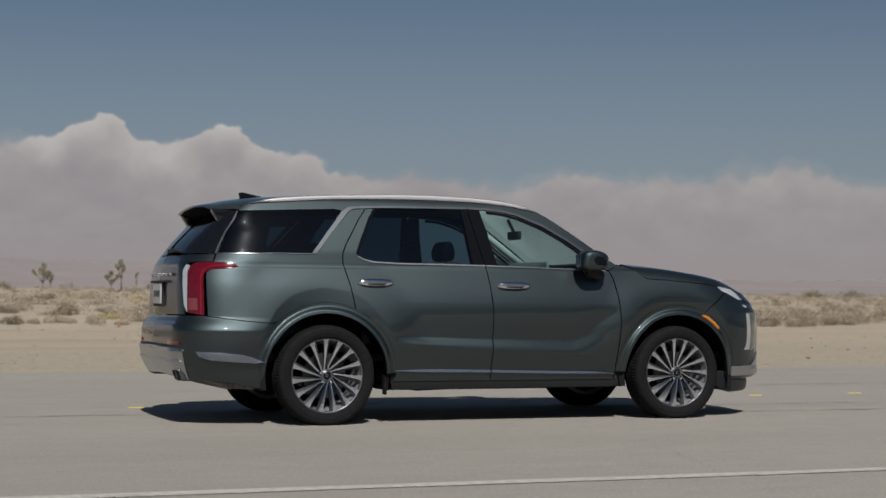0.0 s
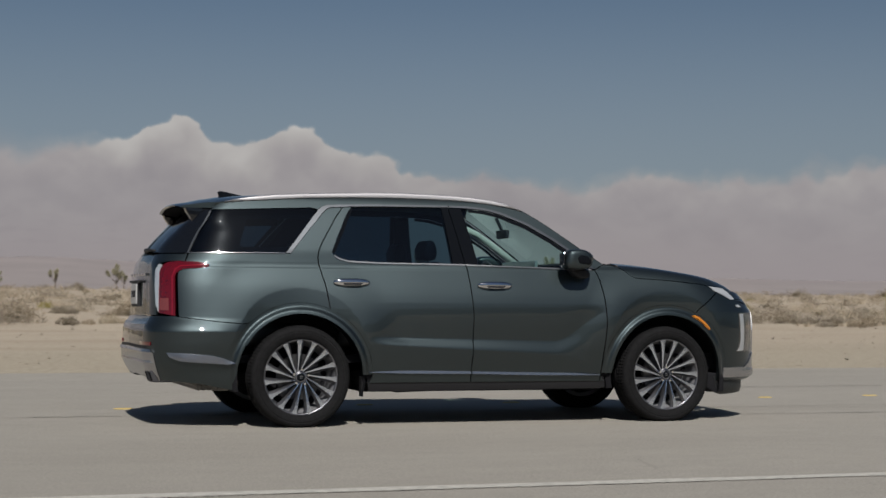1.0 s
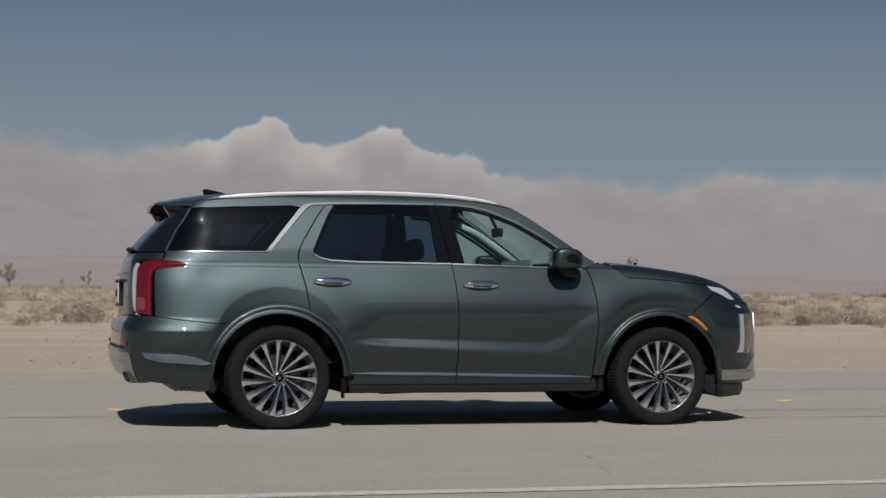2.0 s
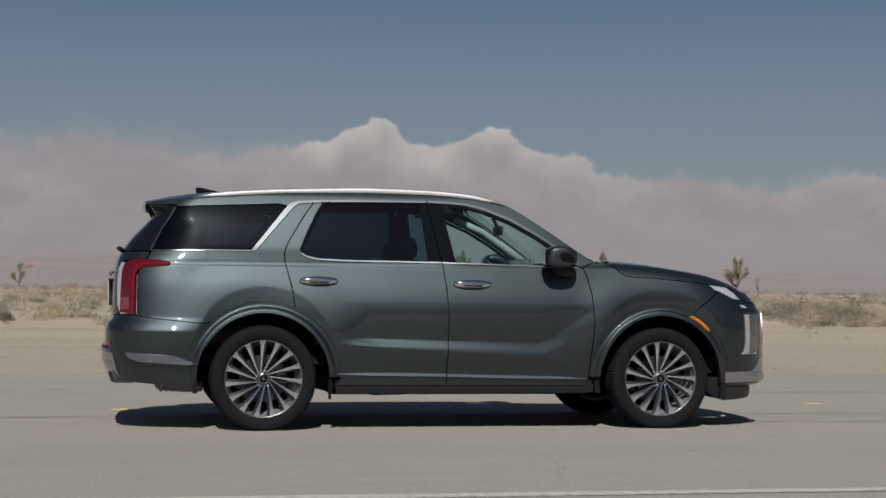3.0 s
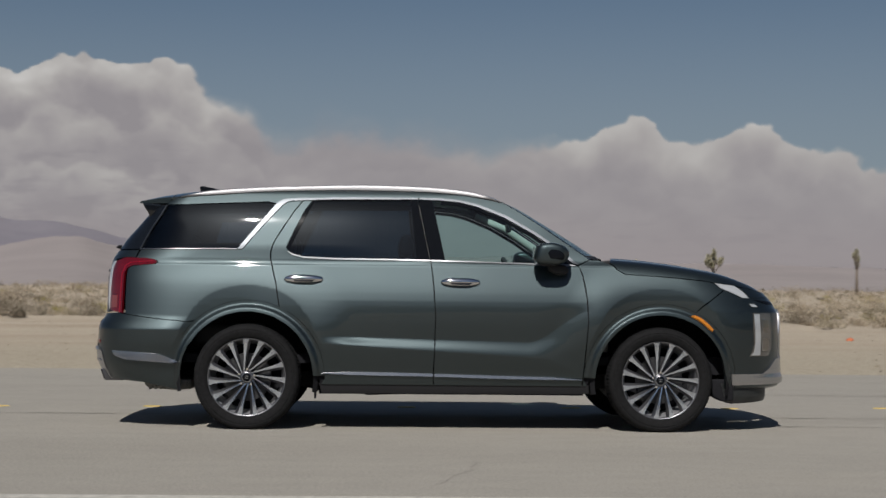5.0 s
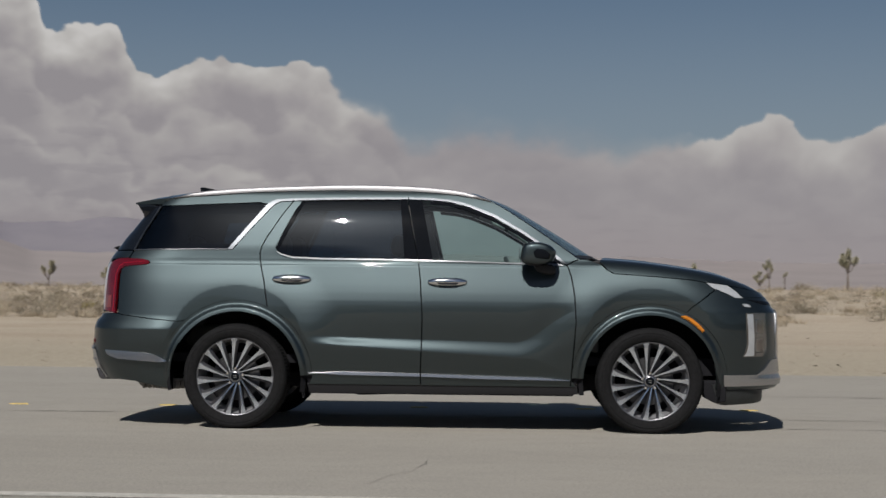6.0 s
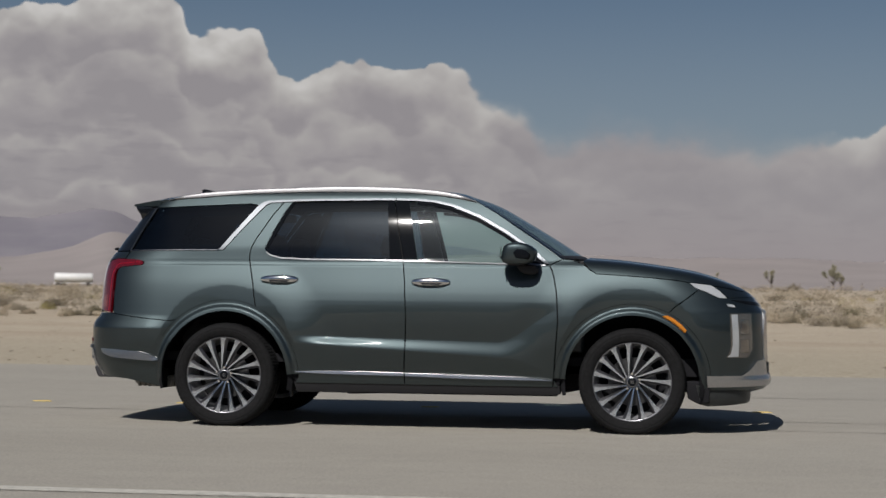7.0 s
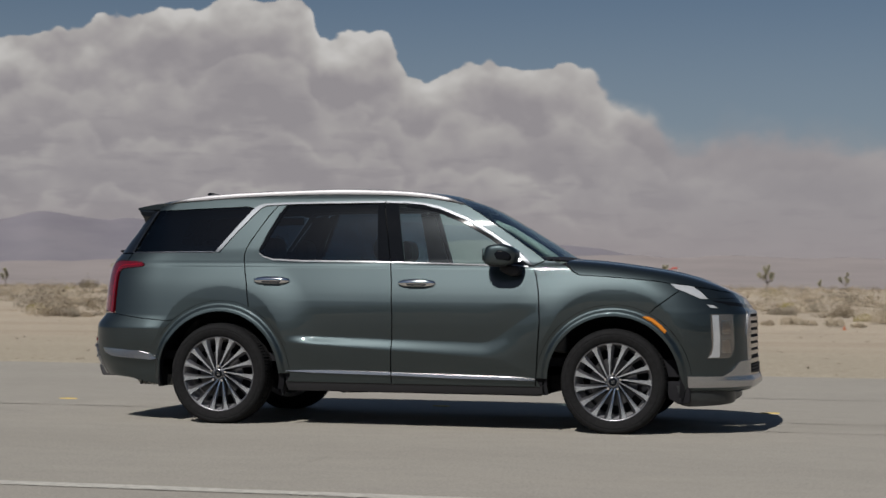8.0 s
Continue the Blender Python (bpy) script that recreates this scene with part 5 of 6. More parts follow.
# door handles
for par, xc, zc in ((rear_door, -1.066, 1.052), (front_door, 0.037, 1.040)):
    for side in (-1, 1):
        yb = side * float(half_width(xc, zc))
        bm = bmesh.new()
        bmesh.ops.create_uvsphere(bm, u_segments=28, v_segments=14, radius=1.0)
        for v in bm.verts:
            x, y, z = v.co
            sx = math.copysign(abs(x) ** 0.55, x)
            v.co = (xc + 0.138 * sx, yb + side * (0.004 + 0.034 * y * side * (0.9 if y * side > 0 else 0.4)), zc + 0.031 * math.copysign(abs(z) ** 0.75, z) * (1 - 0.18 * sx * sx))
        h = part("handle", bm, CHROME, par[0] if side < 0 else par[1], "chrome pull handle", smooth=True)
        # raised black strip paints the shade under the grip
        bm = bmesh.new()
        prism(bm, [(xc - 0.075, zc - 0.004), (xc - 0.06, zc - 0.018), (xc + 0.06, zc - 0.020), (xc + 0.085, zc - 0.004)], yb + side * 0.030, yb + side * 0.037, 0.002)
        part("grip_shadow", bm, BLACK, h, "dark strip for the grip's shade")
        # flat black disc in place of the shaded hollow behind the handle
        bm = bmesh.new()
        bmesh.ops.create_uvsphere(bm, u_segments=24, v_segments=10, radius=1.0)
        for v in bm.verts:
            v.co = (xc + 0.118 * v.co.x, yb + side * 0.0025 * v.co.y * side, zc - 0.010 + 0.030 * v.co.z)
        part("handle_cup", bm, BLACK, par[0] if side < 0 else par[1], smooth=True)

# door mirrors
for side in (-1, 1):
    par = front_door[0] if side < 0 else front_door[1]
    bm = bmesh.new()
    bmesh.ops.create_uvsphere(bm, u_segments=40, v_segments=24, radius=1.0)
    for v in bm.verts:
        x, y, z = (math.copysign(abs(c) ** 0.46, c) for c in v.co)
        sx = 0.130 if x > 0 else 0.112
        v.co = (0.660 + sx * x * (1 - 0.08 * max(y * side, 0)) + 0.010 * z, side * (1.030 + 0.085 * y * side - 0.020 * max(x, 0) ** 2), 1.243 + z * (0.078 - 0.030 * max(x, 0) ** 2 - 0.006 * max(-x, 0)) - 0.014 * max(x, 0))
    mir = part("mirror", bm, PAINT, par, "dark green door mirror", smooth=True)
    bm = bmesh.new()
    prism(bm, [(0.618, 1.252), (0.652, 1.284), (0.715, 1.272), (0.758, 1.236), (0.748, 1.196), (0.640, 1.200)], side * 1.078, side * 1.118, 0.012, 0.86)
    part("mirror_cap", bm, BLACK_GLOSS, mir, "gloss black cap", angle=50)
    bm = bmesh.new()
    prism(bm, [(0.556, 1.200), (0.566, 1.180), (0.602, 1.158), (0.70, 1.162), (0.752, 1.190), (0.757, 1.204)], side * 0.962, side * 1.092, 0.010, 0.94)
    part("mirror_base", bm, BLACK, mir, "black lower housing", angle=50)
    bm = bmesh.new()
    prism(bm, [(0.632, 1.172), (0.655, 1.125), (0.705, 1.100), (0.765, 1.096), (0.795, 1.110), (0.800, 1.138), (0.772, 1.172)], side * 0.885, side * 0.985, 0.014, 0.92)
    part("mirror_foot", bm, BLACK, mir, "black mirror foot", angle=50)
    bm = bmesh.new()
    box(bm, 0.5385, 0.5425, side * 0.985 if side > 0 else -1.075, 1.075 if side > 0 else side * 0.985, 1.200, 1.288, 0.001)
    part("mirror_glass", bm, CHROME, mir, "mirror glass")

# roof rails, aerial, spoiler
RAIL_TOP = pchip([(-1.965, 1.639), (-1.785, 1.680), (-1.464, 1.709), (-1.061, 1.727), (-0.655, 1.738), (-0.288, 1.731), (-0.042, 1.715), (0.164, 1.685), (0.329, 1.626)])
for side in (-1, 1):
    rings = []
    bm = bmesh.new()
    for i in range(61):
        x = -1.965 + 2.294 * i / 60
        zt = float(RAIL_TOP(x))
        zb = min(float(EDGE_Z(x)) - 0.004, zt - 0.004)
        yc = float(half_width(x, float(EDGE_Z(x)))) + 0.004
        prof = [(-0.022, zb - 0.012), (0.010, zb), (0.012, zb + (zt - zb) * 0.55), (0.004, zt - 0.003), (-0.010, zt), (-0.030, zt - 0.006), (-0.036, zb + (zt - zb) * 0.4)]
        rings.append([bm.verts.new((x, side * (yc + o), z)) for o, z in prof])
    for a, b in zip(rings, rings[1:]):
        for k in range(len(a)):
            bm.faces.new((a[k], a[(k + 1) % len(a)], b[(k + 1) % len(a)], b[k]))
    bm.faces.new(rings[0])
    bm.faces.new(rings[-1])
    part("roof_rail", bm, RAIL, car, "satin silver roof rail", angle=60)
bm = bmesh.new()
fin = [(-1.905, 1.752), (-1.880, 1.758), (-1.80, 1.742), (-1.70, 1.722), (-1.68, 1.700), (-1.90, 1.690), (-1.895, 1.715)]
prism(bm, fin, -0.022, 0.022, 0.008)
part("aerial", bm, BLACK_GLOSS, car, "black shark-fin aerial", angle=40)

bm = bmesh.new()
rings = []
for i in range(25):
    y = -0.628 + 1.256 * i / 24
    k = 1 - abs(y / 0.628) ** 2.4
    dx = -0.02 * k
    prof = [(-2.02, 1.634 + 0.054 * k), (-2.10, 1.630 + 0.045 * k), (-2.20, 1.616 + 0.036 * k), (-2.262 + dx, 1.606 + 0.03 * k), (-2.272 + dx, 1.597 + 0.03 * k), (-2.262 + dx, 1.591 + 0.03 * k), (-2.19, 1.591 + 0.03 * k), (-2.05, 1.590 + 0.03 * k)]
    rings.append([bm.verts.new((x, y * (1 - 0.55 * (-2.02 - x)), z)) for x, z in prof])
for a, b in zip(rings, rings[1:]):
    for k in range(len(a)):
        bm.faces.new((a[k], a[(k + 1) % len(a)], b[(k + 1) % len(a)], b[k]))
bm.faces.new(rings[0])
bm.faces.new(rings[-1])
spoiler = part("spoiler", bm, PAINT, car, "dark green roof spoiler", angle=40)
bm = bmesh.new()
rings = []
for i in range(25):
    y = -0.615 + 1.23 * i / 24
    k = 1 - abs(y / 0.628) ** 2.4
    prof = [(-2.252 - 0.02 * k, 1.588 + 0.03 * k), (-2.19, 1.588 + 0.03 * k), (-2.04, 1.586 + 0.03 * k), (-2.08, 1.556 + 0.03 * k), (-2.13, 1.560 + 0.03 * k), (-2.20, 1.580 + 0.03 * k)]
    rings.append([bm.verts.new((x, y * (1 - 0.55 * (-2.02 - x)), z - 0.003)) for x, z in prof])
for a, b in zip(rings, rings[1:]):
    for k in range(len(a)):
        bm.faces.new((a[k], a[(k + 1) % len(a)], b[(k + 1) % len(a)], b[k]))
bm.faces.new(rings[0])
bm.faces.new(rings[-1])
part("spoiler_underside", bm, INNER, spoiler, "black underside", angle=40)
for side in (-1, 1):
    bm = bmesh.new()
    prism(bm, [(-2.05, 1.584), (-2.245, 1.592), (-2.230, 1.560), (-2.205, 1.525), (-2.192, 1.485), (-2.215, 1.43), (-2.10, 1.48)], side * 0.585, side * 0.50, 0.006)
    part("spoiler_fin", bm, TAIL_GLASS, spoiler, "gloss black side fin", angle=40)

# ---- tail ----

def sz(points):
    return [(s_of(x, z), z) for x, z in points]


tailgate = panel("tailgate", [(-2.415, 0.805), (-2.42, 0.92), (-2.41, 1.12), (-2.365, 1.185), (-2.26, 1.196), (s_of(-2.262, 1.196) - 0.002, 1.196), (s_of(-2.240, 1.250) - 0.002, 1.250), (-3.22, 1.250), (-3.22, 0.805)], PAINT, car, conv=False, step=0.03, label="dark green tailgate")
panel("tailgate_window", [(s_of(-2.238, 1.257) - 0.002, 1.257), (s_of(-2.15, 1.42) - 0.002, 1.42), (s_of(-2.064, 1.574) - 0.002, 1.574), (-3.1, 1.574), (-3.1, 1.257)], TAIL_GLASS, tailgate, conv=False, step=0.04, gap=0.0, label="dark tailgate glass")
lamp_poly = [(-2.06, 1.168), (-2.075, 1.182), (-2.12, 1.190), (-2.25, 1.193), (-2.30, 1.184), (-2.345, 1.165), (-2.372, 1.12), (-2.382, 0.96), (-2.385, 0.82), (-2.262, 0.800), (-2.259, 1.075), (-2.245, 1.112), (-2.205, 1.135), (-2.08, 1.147), (-2.062, 1.155)]
tail_lamp = panel("tail_lamp", lamp_poly, RED_LENS, car, conv=False, off=0.006, flange=0.02, gap=0.001, step=0.015, label="red wrap-round tail lamp")
panel("lamp_bar", [(-2.352, 1.168), (-2.377, 1.12), (-2.388, 0.96), (-2.391, 0.825), (-2.418, 0.88), (-2.424, 1.02), (-2.418, 1.13), (-2.382, 1.172)], CLEAR_LENS, tail_lamp, conv=False, off=0.005, flange=0.01, gap=0.0, step=0.015, label="clear light bar")
panel("reverse_lens", [(-2.30, 0.93), (-2.375, 0.93), (-2.378, 0.835), (-2.30, 0.835)], plain("pale_pink_lens", (0.16, 0.035, 0.033), 0.12, coat=1.0), tail_lamp, conv=False, off=0.0075, flange=0.004, gap=0.004, step=0.02, label="pale lens")
panel("lamp_seam", [(-2.276, 0.805), (-2.284, 0.805), (-2.280, 1.08), (-2.256, 1.135), (-2.22, 1.160), (-2.08, 1.172), (-2.08, 1.166), (-2.22, 1.153), (-2.250, 1.13), (-2.272, 1.08)], plain("bright_red_line", (0.20, 0.005, 0.014), 0.1, coat=1.0), tail_lamp, conv=False, off=0.0075, flange=0.003, gap=0.0, step=0.02, label="brighter red light line")
bm = bmesh.new()
box(bm, -2.535, -2.520, -0.155, 0.155, 0.885, 1.035, 0.003)
plate = part("number_plate", bm, WHITE_PLATE, tailgate[0], "white number plate")
bm = bmesh.new()
for y in np.linspace(-0.11, 0.09, 6):
    box(bm, -2.5375, -2.5345, y, y + 0.018, 0.935, 0.985)
part("plate_bars", bm, BLACK, plate, "dark bars")
bm = bmesh.new()
box(bm, -2.530, -2.505, -0.30, 0.30, 1.045, 1.062, 0.004)
part("plate_light_bar", bm, BLACK, tailgate[0])
bm = bmesh.new()
box(bm, -2.528, -2.500, -0.175, 0.175, 0.865, 1.045, 0.004)
part("plate_recess", bm, BLACK, tailgate[0])
for k in range(6):
    bm = bmesh.new()
    y = -0.42 + k * 0.155
    box(bm, -2.507, -2.499, y, y + 0.09, 1.095, 1.115, 0.002)
    part("badge_bar", bm, CHROME, tailgate[0], "chrome badge bar")
bm = bmesh.new()
tube(bm, [(-2.44, -0.02, 1.275), (-2.455, -0.10, 1.285), (-2.46, -0.25, 1.283), (-2.44, -0.45, 1.275)], [0.016, 0.022, 0.018, 0.010], 8, 0.8)
part("rear_wiper", bm, BLACK, tailgate[0], "black rear wiper", smooth=True)
panel("bumper_strip", sz([(-2.405, 0.540), (-2.25, 0.532), (-2.087, 0.519), (-2.01, 0.500), (-1.925, 0.464), (-1.986, 0.456), (-2.307, 0.478), (-2.385, 0.505)]), SATIN, rear_bumper, conv=False, surf=tilted(0.545, 0.30), off=0.003, flange=0.02, gap=0.0, step=0.02, label="satin silver strip")
panel("skid_plate", [(-3.22, 0.575), (-2.47, 0.560), (-2.42, 0.530), (-2.385, 0.40), (-2.365, 0.342), (-2.45, 0.345), (-2.70, 0.372), (-3.22, 0.375)], SATIN, rear_bumper, conv=False, off=0.012, flange=0.02, gap=0.0, step=0.03, label="satin silver skid plate")
def ledge_surf(z0, k):
    """The skin leaned out below z0, square to itself, so that a strip on it faces the sky."""
    def f(u, z):
        u, z = np.asarray(u, float), np.asarray(z, float)
        p, d = hull(u, z), hull(u + 0.004, z) - hull(u - 0.004, z)
        away = np.stack([-d[..., 1], d[..., 0], np.zeros_like(z)], -1)
        away /= np.linalg.norm(away, axis=-1, keepdims=True) + 1e-9
        away *= np.where((away * p).sum(-1) < 0, -1.0, 1.0)[..., None]
        return p + away * (k * np.maximum(z0 - z, 0.0))[..., None]
    return f


for z0, z1 in ((0.566, 0.546), (0.486, 0.470)):
    panel("skid_ledge", [(-3.20, z0), (-2.45, z0 - 0.008), (-2.43, z1 - 0.008), (-3.20, z1)], SATIN, rear_bumper, conv=False, surf=ledge_surf(z0, 0.35), off=0.013, flange=0.02, gap=0.0, step=0.012, edge=0.03, label="satin ledge")
panel("bumper_recess", [(-3.22, 0.592), (-2.52, 0.584), (-2.49, 0.566), (-3.22, 0.570)], BLACK, rear_bumper, conv=False, off=0.005, flange=0.01, gap=0.0, step=0.03)
panel("reflector", [(-2.655, 0.618), (-2.455, 0.612), (-2.455, 0.588), (-2.655, 0.590)], RED_LENS, rear_bumper, conv=False, off=0.008, flange=0.01, gap=0.0, step=0.02, label="red reflector")
panel("bumper_step", [(-3.22, 0.752), (-2.52, 0.757), (-2.50, 0.738), (-3.22, 0.728)], SATIN, rear_bumper, conv=False, off=0.004, flange=0.01, gap=0.0, step=0.03, label="bright step trim")
for side in (-1, 1):
    for k in range(2):
        bm = bmesh.new()
        yy, fx = 0.690 - 0.072 * k, -0.004 - 0.016 * k if side < 0 else 0.03
        prism(bm, [(-2.497 + fx, 0.405), (-2.470 + fx, 0.322), (-2.34, 0.322), (-2.37, 0.405)], side * yy, side * (yy - 0.060), 0.008)
        tip = part("exhaust_tip", bm, ALLOY_DARK, rear_bumper[0] if side < 0 else rear_bumper[1], "dark metal exhaust tip", angle=40)
        # solid near-black block stands for the shade inside the hollow tip
        bm = bmesh.new()
        prism(bm, [(-2.502 + fx, 0.397), (-2.478 + fx, 0.330), (-2.40 + fx, 0.330), (-2.42 + fx, 0.397)], side * (yy - 0.007), side * (yy - 0.053), 0.004)
        part("exhaust_bore", bm, INNER, tip, "bore painted dark as shade")

# ---- nose ----
LAMP_BED = plain("grey_lamp_housing", (0.14, 0.128, 0.116), 0.25, 0.5, coat=0.6, grain=0.2, scale=50)
CELL = plain("smoked_reflector", (0.19, 0.16, 0.135), 0.18, 0.7, coat=1.0, grain=0.2, scale=120)
CHIN = plain("dark_grey_moulding", (0.020, 0.022, 0.022), 0.45, 0.2, grain=0.15, scale=40)
HEAD = plain("white_light_guide", (0.43, 0.445, 0.46), 0.15, 0.2, coat=1.0, grain=0.05)
panel("running_lamp", [(1.775, 1.050), (1.90, 1.034), (1.955, 0.995), (2.005, 0.946), (1.955, 0.947), (1.88, 0.985), (1.81, 1.016)], HEAD, front_bumper, conv=False, off=0.004, flange=0.02, gap=0.0015, step=0.015, label="slim white running lamp")
panel("sensor_cover", [(2.00, 0.907), (2.04, 0.903), (2.065, 0.884), (2.02, 0.886)], HEAD, front_bumper, conv=False, off=0.005, flange=0.01, gap=0.0, step=0.01, label="small pale lens")
head_lamp = panel("head_lamp", [(2.028, 0.842), (2.175, 0.842), (2.188, 0.61), (2.15, 0.538), (2.012, 0.536), (2.022, 0.56), (2.037, 0.62)], LAMP_BED, front_bumper, conv=False, off=0.002, flange=0.02, gap=0.0, step=0.02, label="upright head lamp in dark housing")
panel("light_guide", [(2.036, 0.836), (2.074, 0.836), (2.084, 0.68), (2.082, 0.545), (2.018, 0.543), (2.036, 0.565), (2.046, 0.62), (2.044, 0.72)], HEAD, head_lamp, conv=False, off=0.006, flange=0.008, gap=0.0, step=0.015, label="white light guide")
for z0, z1 in ((0.70, 0.80), (0.57, 0.67)):
    panel("lens_cell", [(2.095, z1), (2.155, z1), (2.160, z0), (2.095, z0)], CELL, head_lamp, conv=False, off=0.005, flange=0.008, gap=0.004, step=0.02, label="clear reflector cell")
for z0, z1 in ((0.705, 0.800), (0.575, 0.665)):
    panel("light_bracket", [(2.093, z1), (2.118, z1), (2.118, z1 - 0.005), (2.097, z1 - 0.006), (2.097, z0 + 0.006), (2.118, z0 + 0.005), (2.118, z0), (2.093, z0)], SATIN, head_lamp, conv=False, off=0.008, flange=0.004, gap=0.0, step=0.02, label="slim satin light bracket")
panel("lamp_cover", [(2.034, 0.838), (2.172, 0.838), (2.184, 0.61), (2.148, 0.542), (2.016, 0.540), (2.040, 0.62)], GLASS_LENS, head_lamp, conv=False, off=0.013, flange=0.012, gap=0.0, step=0.03, label="clear cover")
panel("front_skid", [(1.905, 0.412), (2.10, 0.412), (2.16, 0.45), (2.225, 0.515), (2.36, 0.528), (2.36, 0.42), (2.48, 0.405), (3.05, 0.405), (3.05, 0.352), (2.40, 0.348), (2.11, 0.340), (1.915, 0.335)], SATIN, front_bumper, conv=False, off=0.014, flange=0.025, gap=0.0, step=0.02, label="satin silver lower guard")
panel("grille_surround", [(2.345, 0.865), (3.05, 0.865), (3.05, 0.845), (2.40, 0.845), (2.385, 0.70), (2.40, 0.53), (3.05, 0.53), (3.05, 0.505), (2.32, 0.51), (2.31, 0.70)], SATIN, front_bumper, conv=False, off=0.010, flange=0.02, gap=0.0, step=0.02, label="bright grille surround")
panel("grille_back", [(2.40, 0.845), (3.05, 0.845), (3.05, 0.53), (2.40, 0.53), (2.385, 0.70)], INNER, front_bumper, conv=False, off=0.004, flange=0.004, gap=0.0, step=0.05)
for k in range(6):
    z = 0.572 + 0.048 * k
    panel("grille_bar", [(2.395, z + 0.0135), (3.05, z + 0.0135), (3.05, z - 0.0135), (2.395, z - 0.0135)], SATIN, front_bumper, conv=False, off=0.009, flange=0.02, gap=0.0, step=0.04, label="bright grille bar")
panel("lower_intake", [(2.36, 0.495), (3.05, 0.495), (3.05, 0.42), (2.365, 0.43)], INNER, front_bumper, conv=False, off=0.005, flange=0.004, gap=0.0, step=0.05)
for k in range(3):
    z = 0.437 + 0.022 * k
    panel("intake_slat", [(2.37, z + 0.005), (3.05, z + 0.005), (3.05, z - 0.005), (2.37, z - 0.005)], BLACK, front_bumper, conv=False, off=0.016, flange=0.012, gap=0.0, step=0.05)
panel("nose_trim", [(2.03, 0.935), (2.20, 0.925), (2.45, 0.915), (3.05, 0.905), (3.05, 0.890), (2.40, 0.893), (2.16, 0.905)], BLACK_GLOSS, front_bumper, conv=False, off=0.004, flange=0.01, gap=0.0, step=0.03)
panel("bonnet_lip", [(1.905, 1.034), (1.962, 0.995), (2.014, 0.952), (2.30, 0.962), (3.05, 0.905), (3.05, 0.956), (2.6, 0.970), (2.35, 0.986)] + sz([(2.18, 1.002), (2.09, 1.020), (1.99, 1.030), (1.93, 1.034)]), PAINT, front_bumper, conv=False, off=-0.004, flange=0.01, gap=0.0, step=0.03)
panel("side_marker", [(1.655, 0.812), (1.690, 0.824), (1.735, 0.805), (1.785, 0.765), (1.822, 0.724), (1.806, 0.705), (1.765, 0.745), (1.715, 0.782)], AMBER_LENS, front_bumper, off=0.010, flange=0.012, gap=0.0, step=0.012, label="amber side marker lamp")
def chin_surf(s, z):
    """An upright skirt set back under the lower guard."""
    p = hull(s, np.full_like(np.asarray(z, float), 0.34)) * np.array((1.0, 0.975, 1.0))
    z = np.asarray(z, float)
    back = 0.125 * sstep(1.95, 2.5, s) + 0.25 * np.maximum(0.245 - z, 0)
    return np.stack([p[..., 0] - back, p[..., 1] + 0.35 * np.maximum(0.25 - z, 0) ** 1.0, z], -1)


panel("chin", [(1.86, 0.345), (2.6, 0.345), (3.04, 0.345), (3.04, 0.240), (2.5, 0.232), (2.2, 0.214), (1.93, 0.198), (1.885, 0.21)], CHIN, front_bumper, conv=False, surf=chin_surf, flange=0.03, gap=0.0, step=0.03, label="dark grey chin spoiler")

# ---- wheels ----
def lathe(bm, profile, n=72, cap=False):
    """Turns a profile of (radius, y) about the y axis."""
    rings = [[bm.verts.new((r * math.cos(2 * math.pi * k / n), y, r * math.sin(2 * math.pi * k / n))) for k in range(n)] for r, y in profile]
    for a, b in zip(rings, rings[1:]):
        for k in range(n):
            bm.faces.new((a[k], a[(k + 1) % n], b[(k + 1) % n], b[k]))
    if cap:
        bm.faces.new(rings[0])
        bm.faces.new(rings[-1][::-1])
    return rings


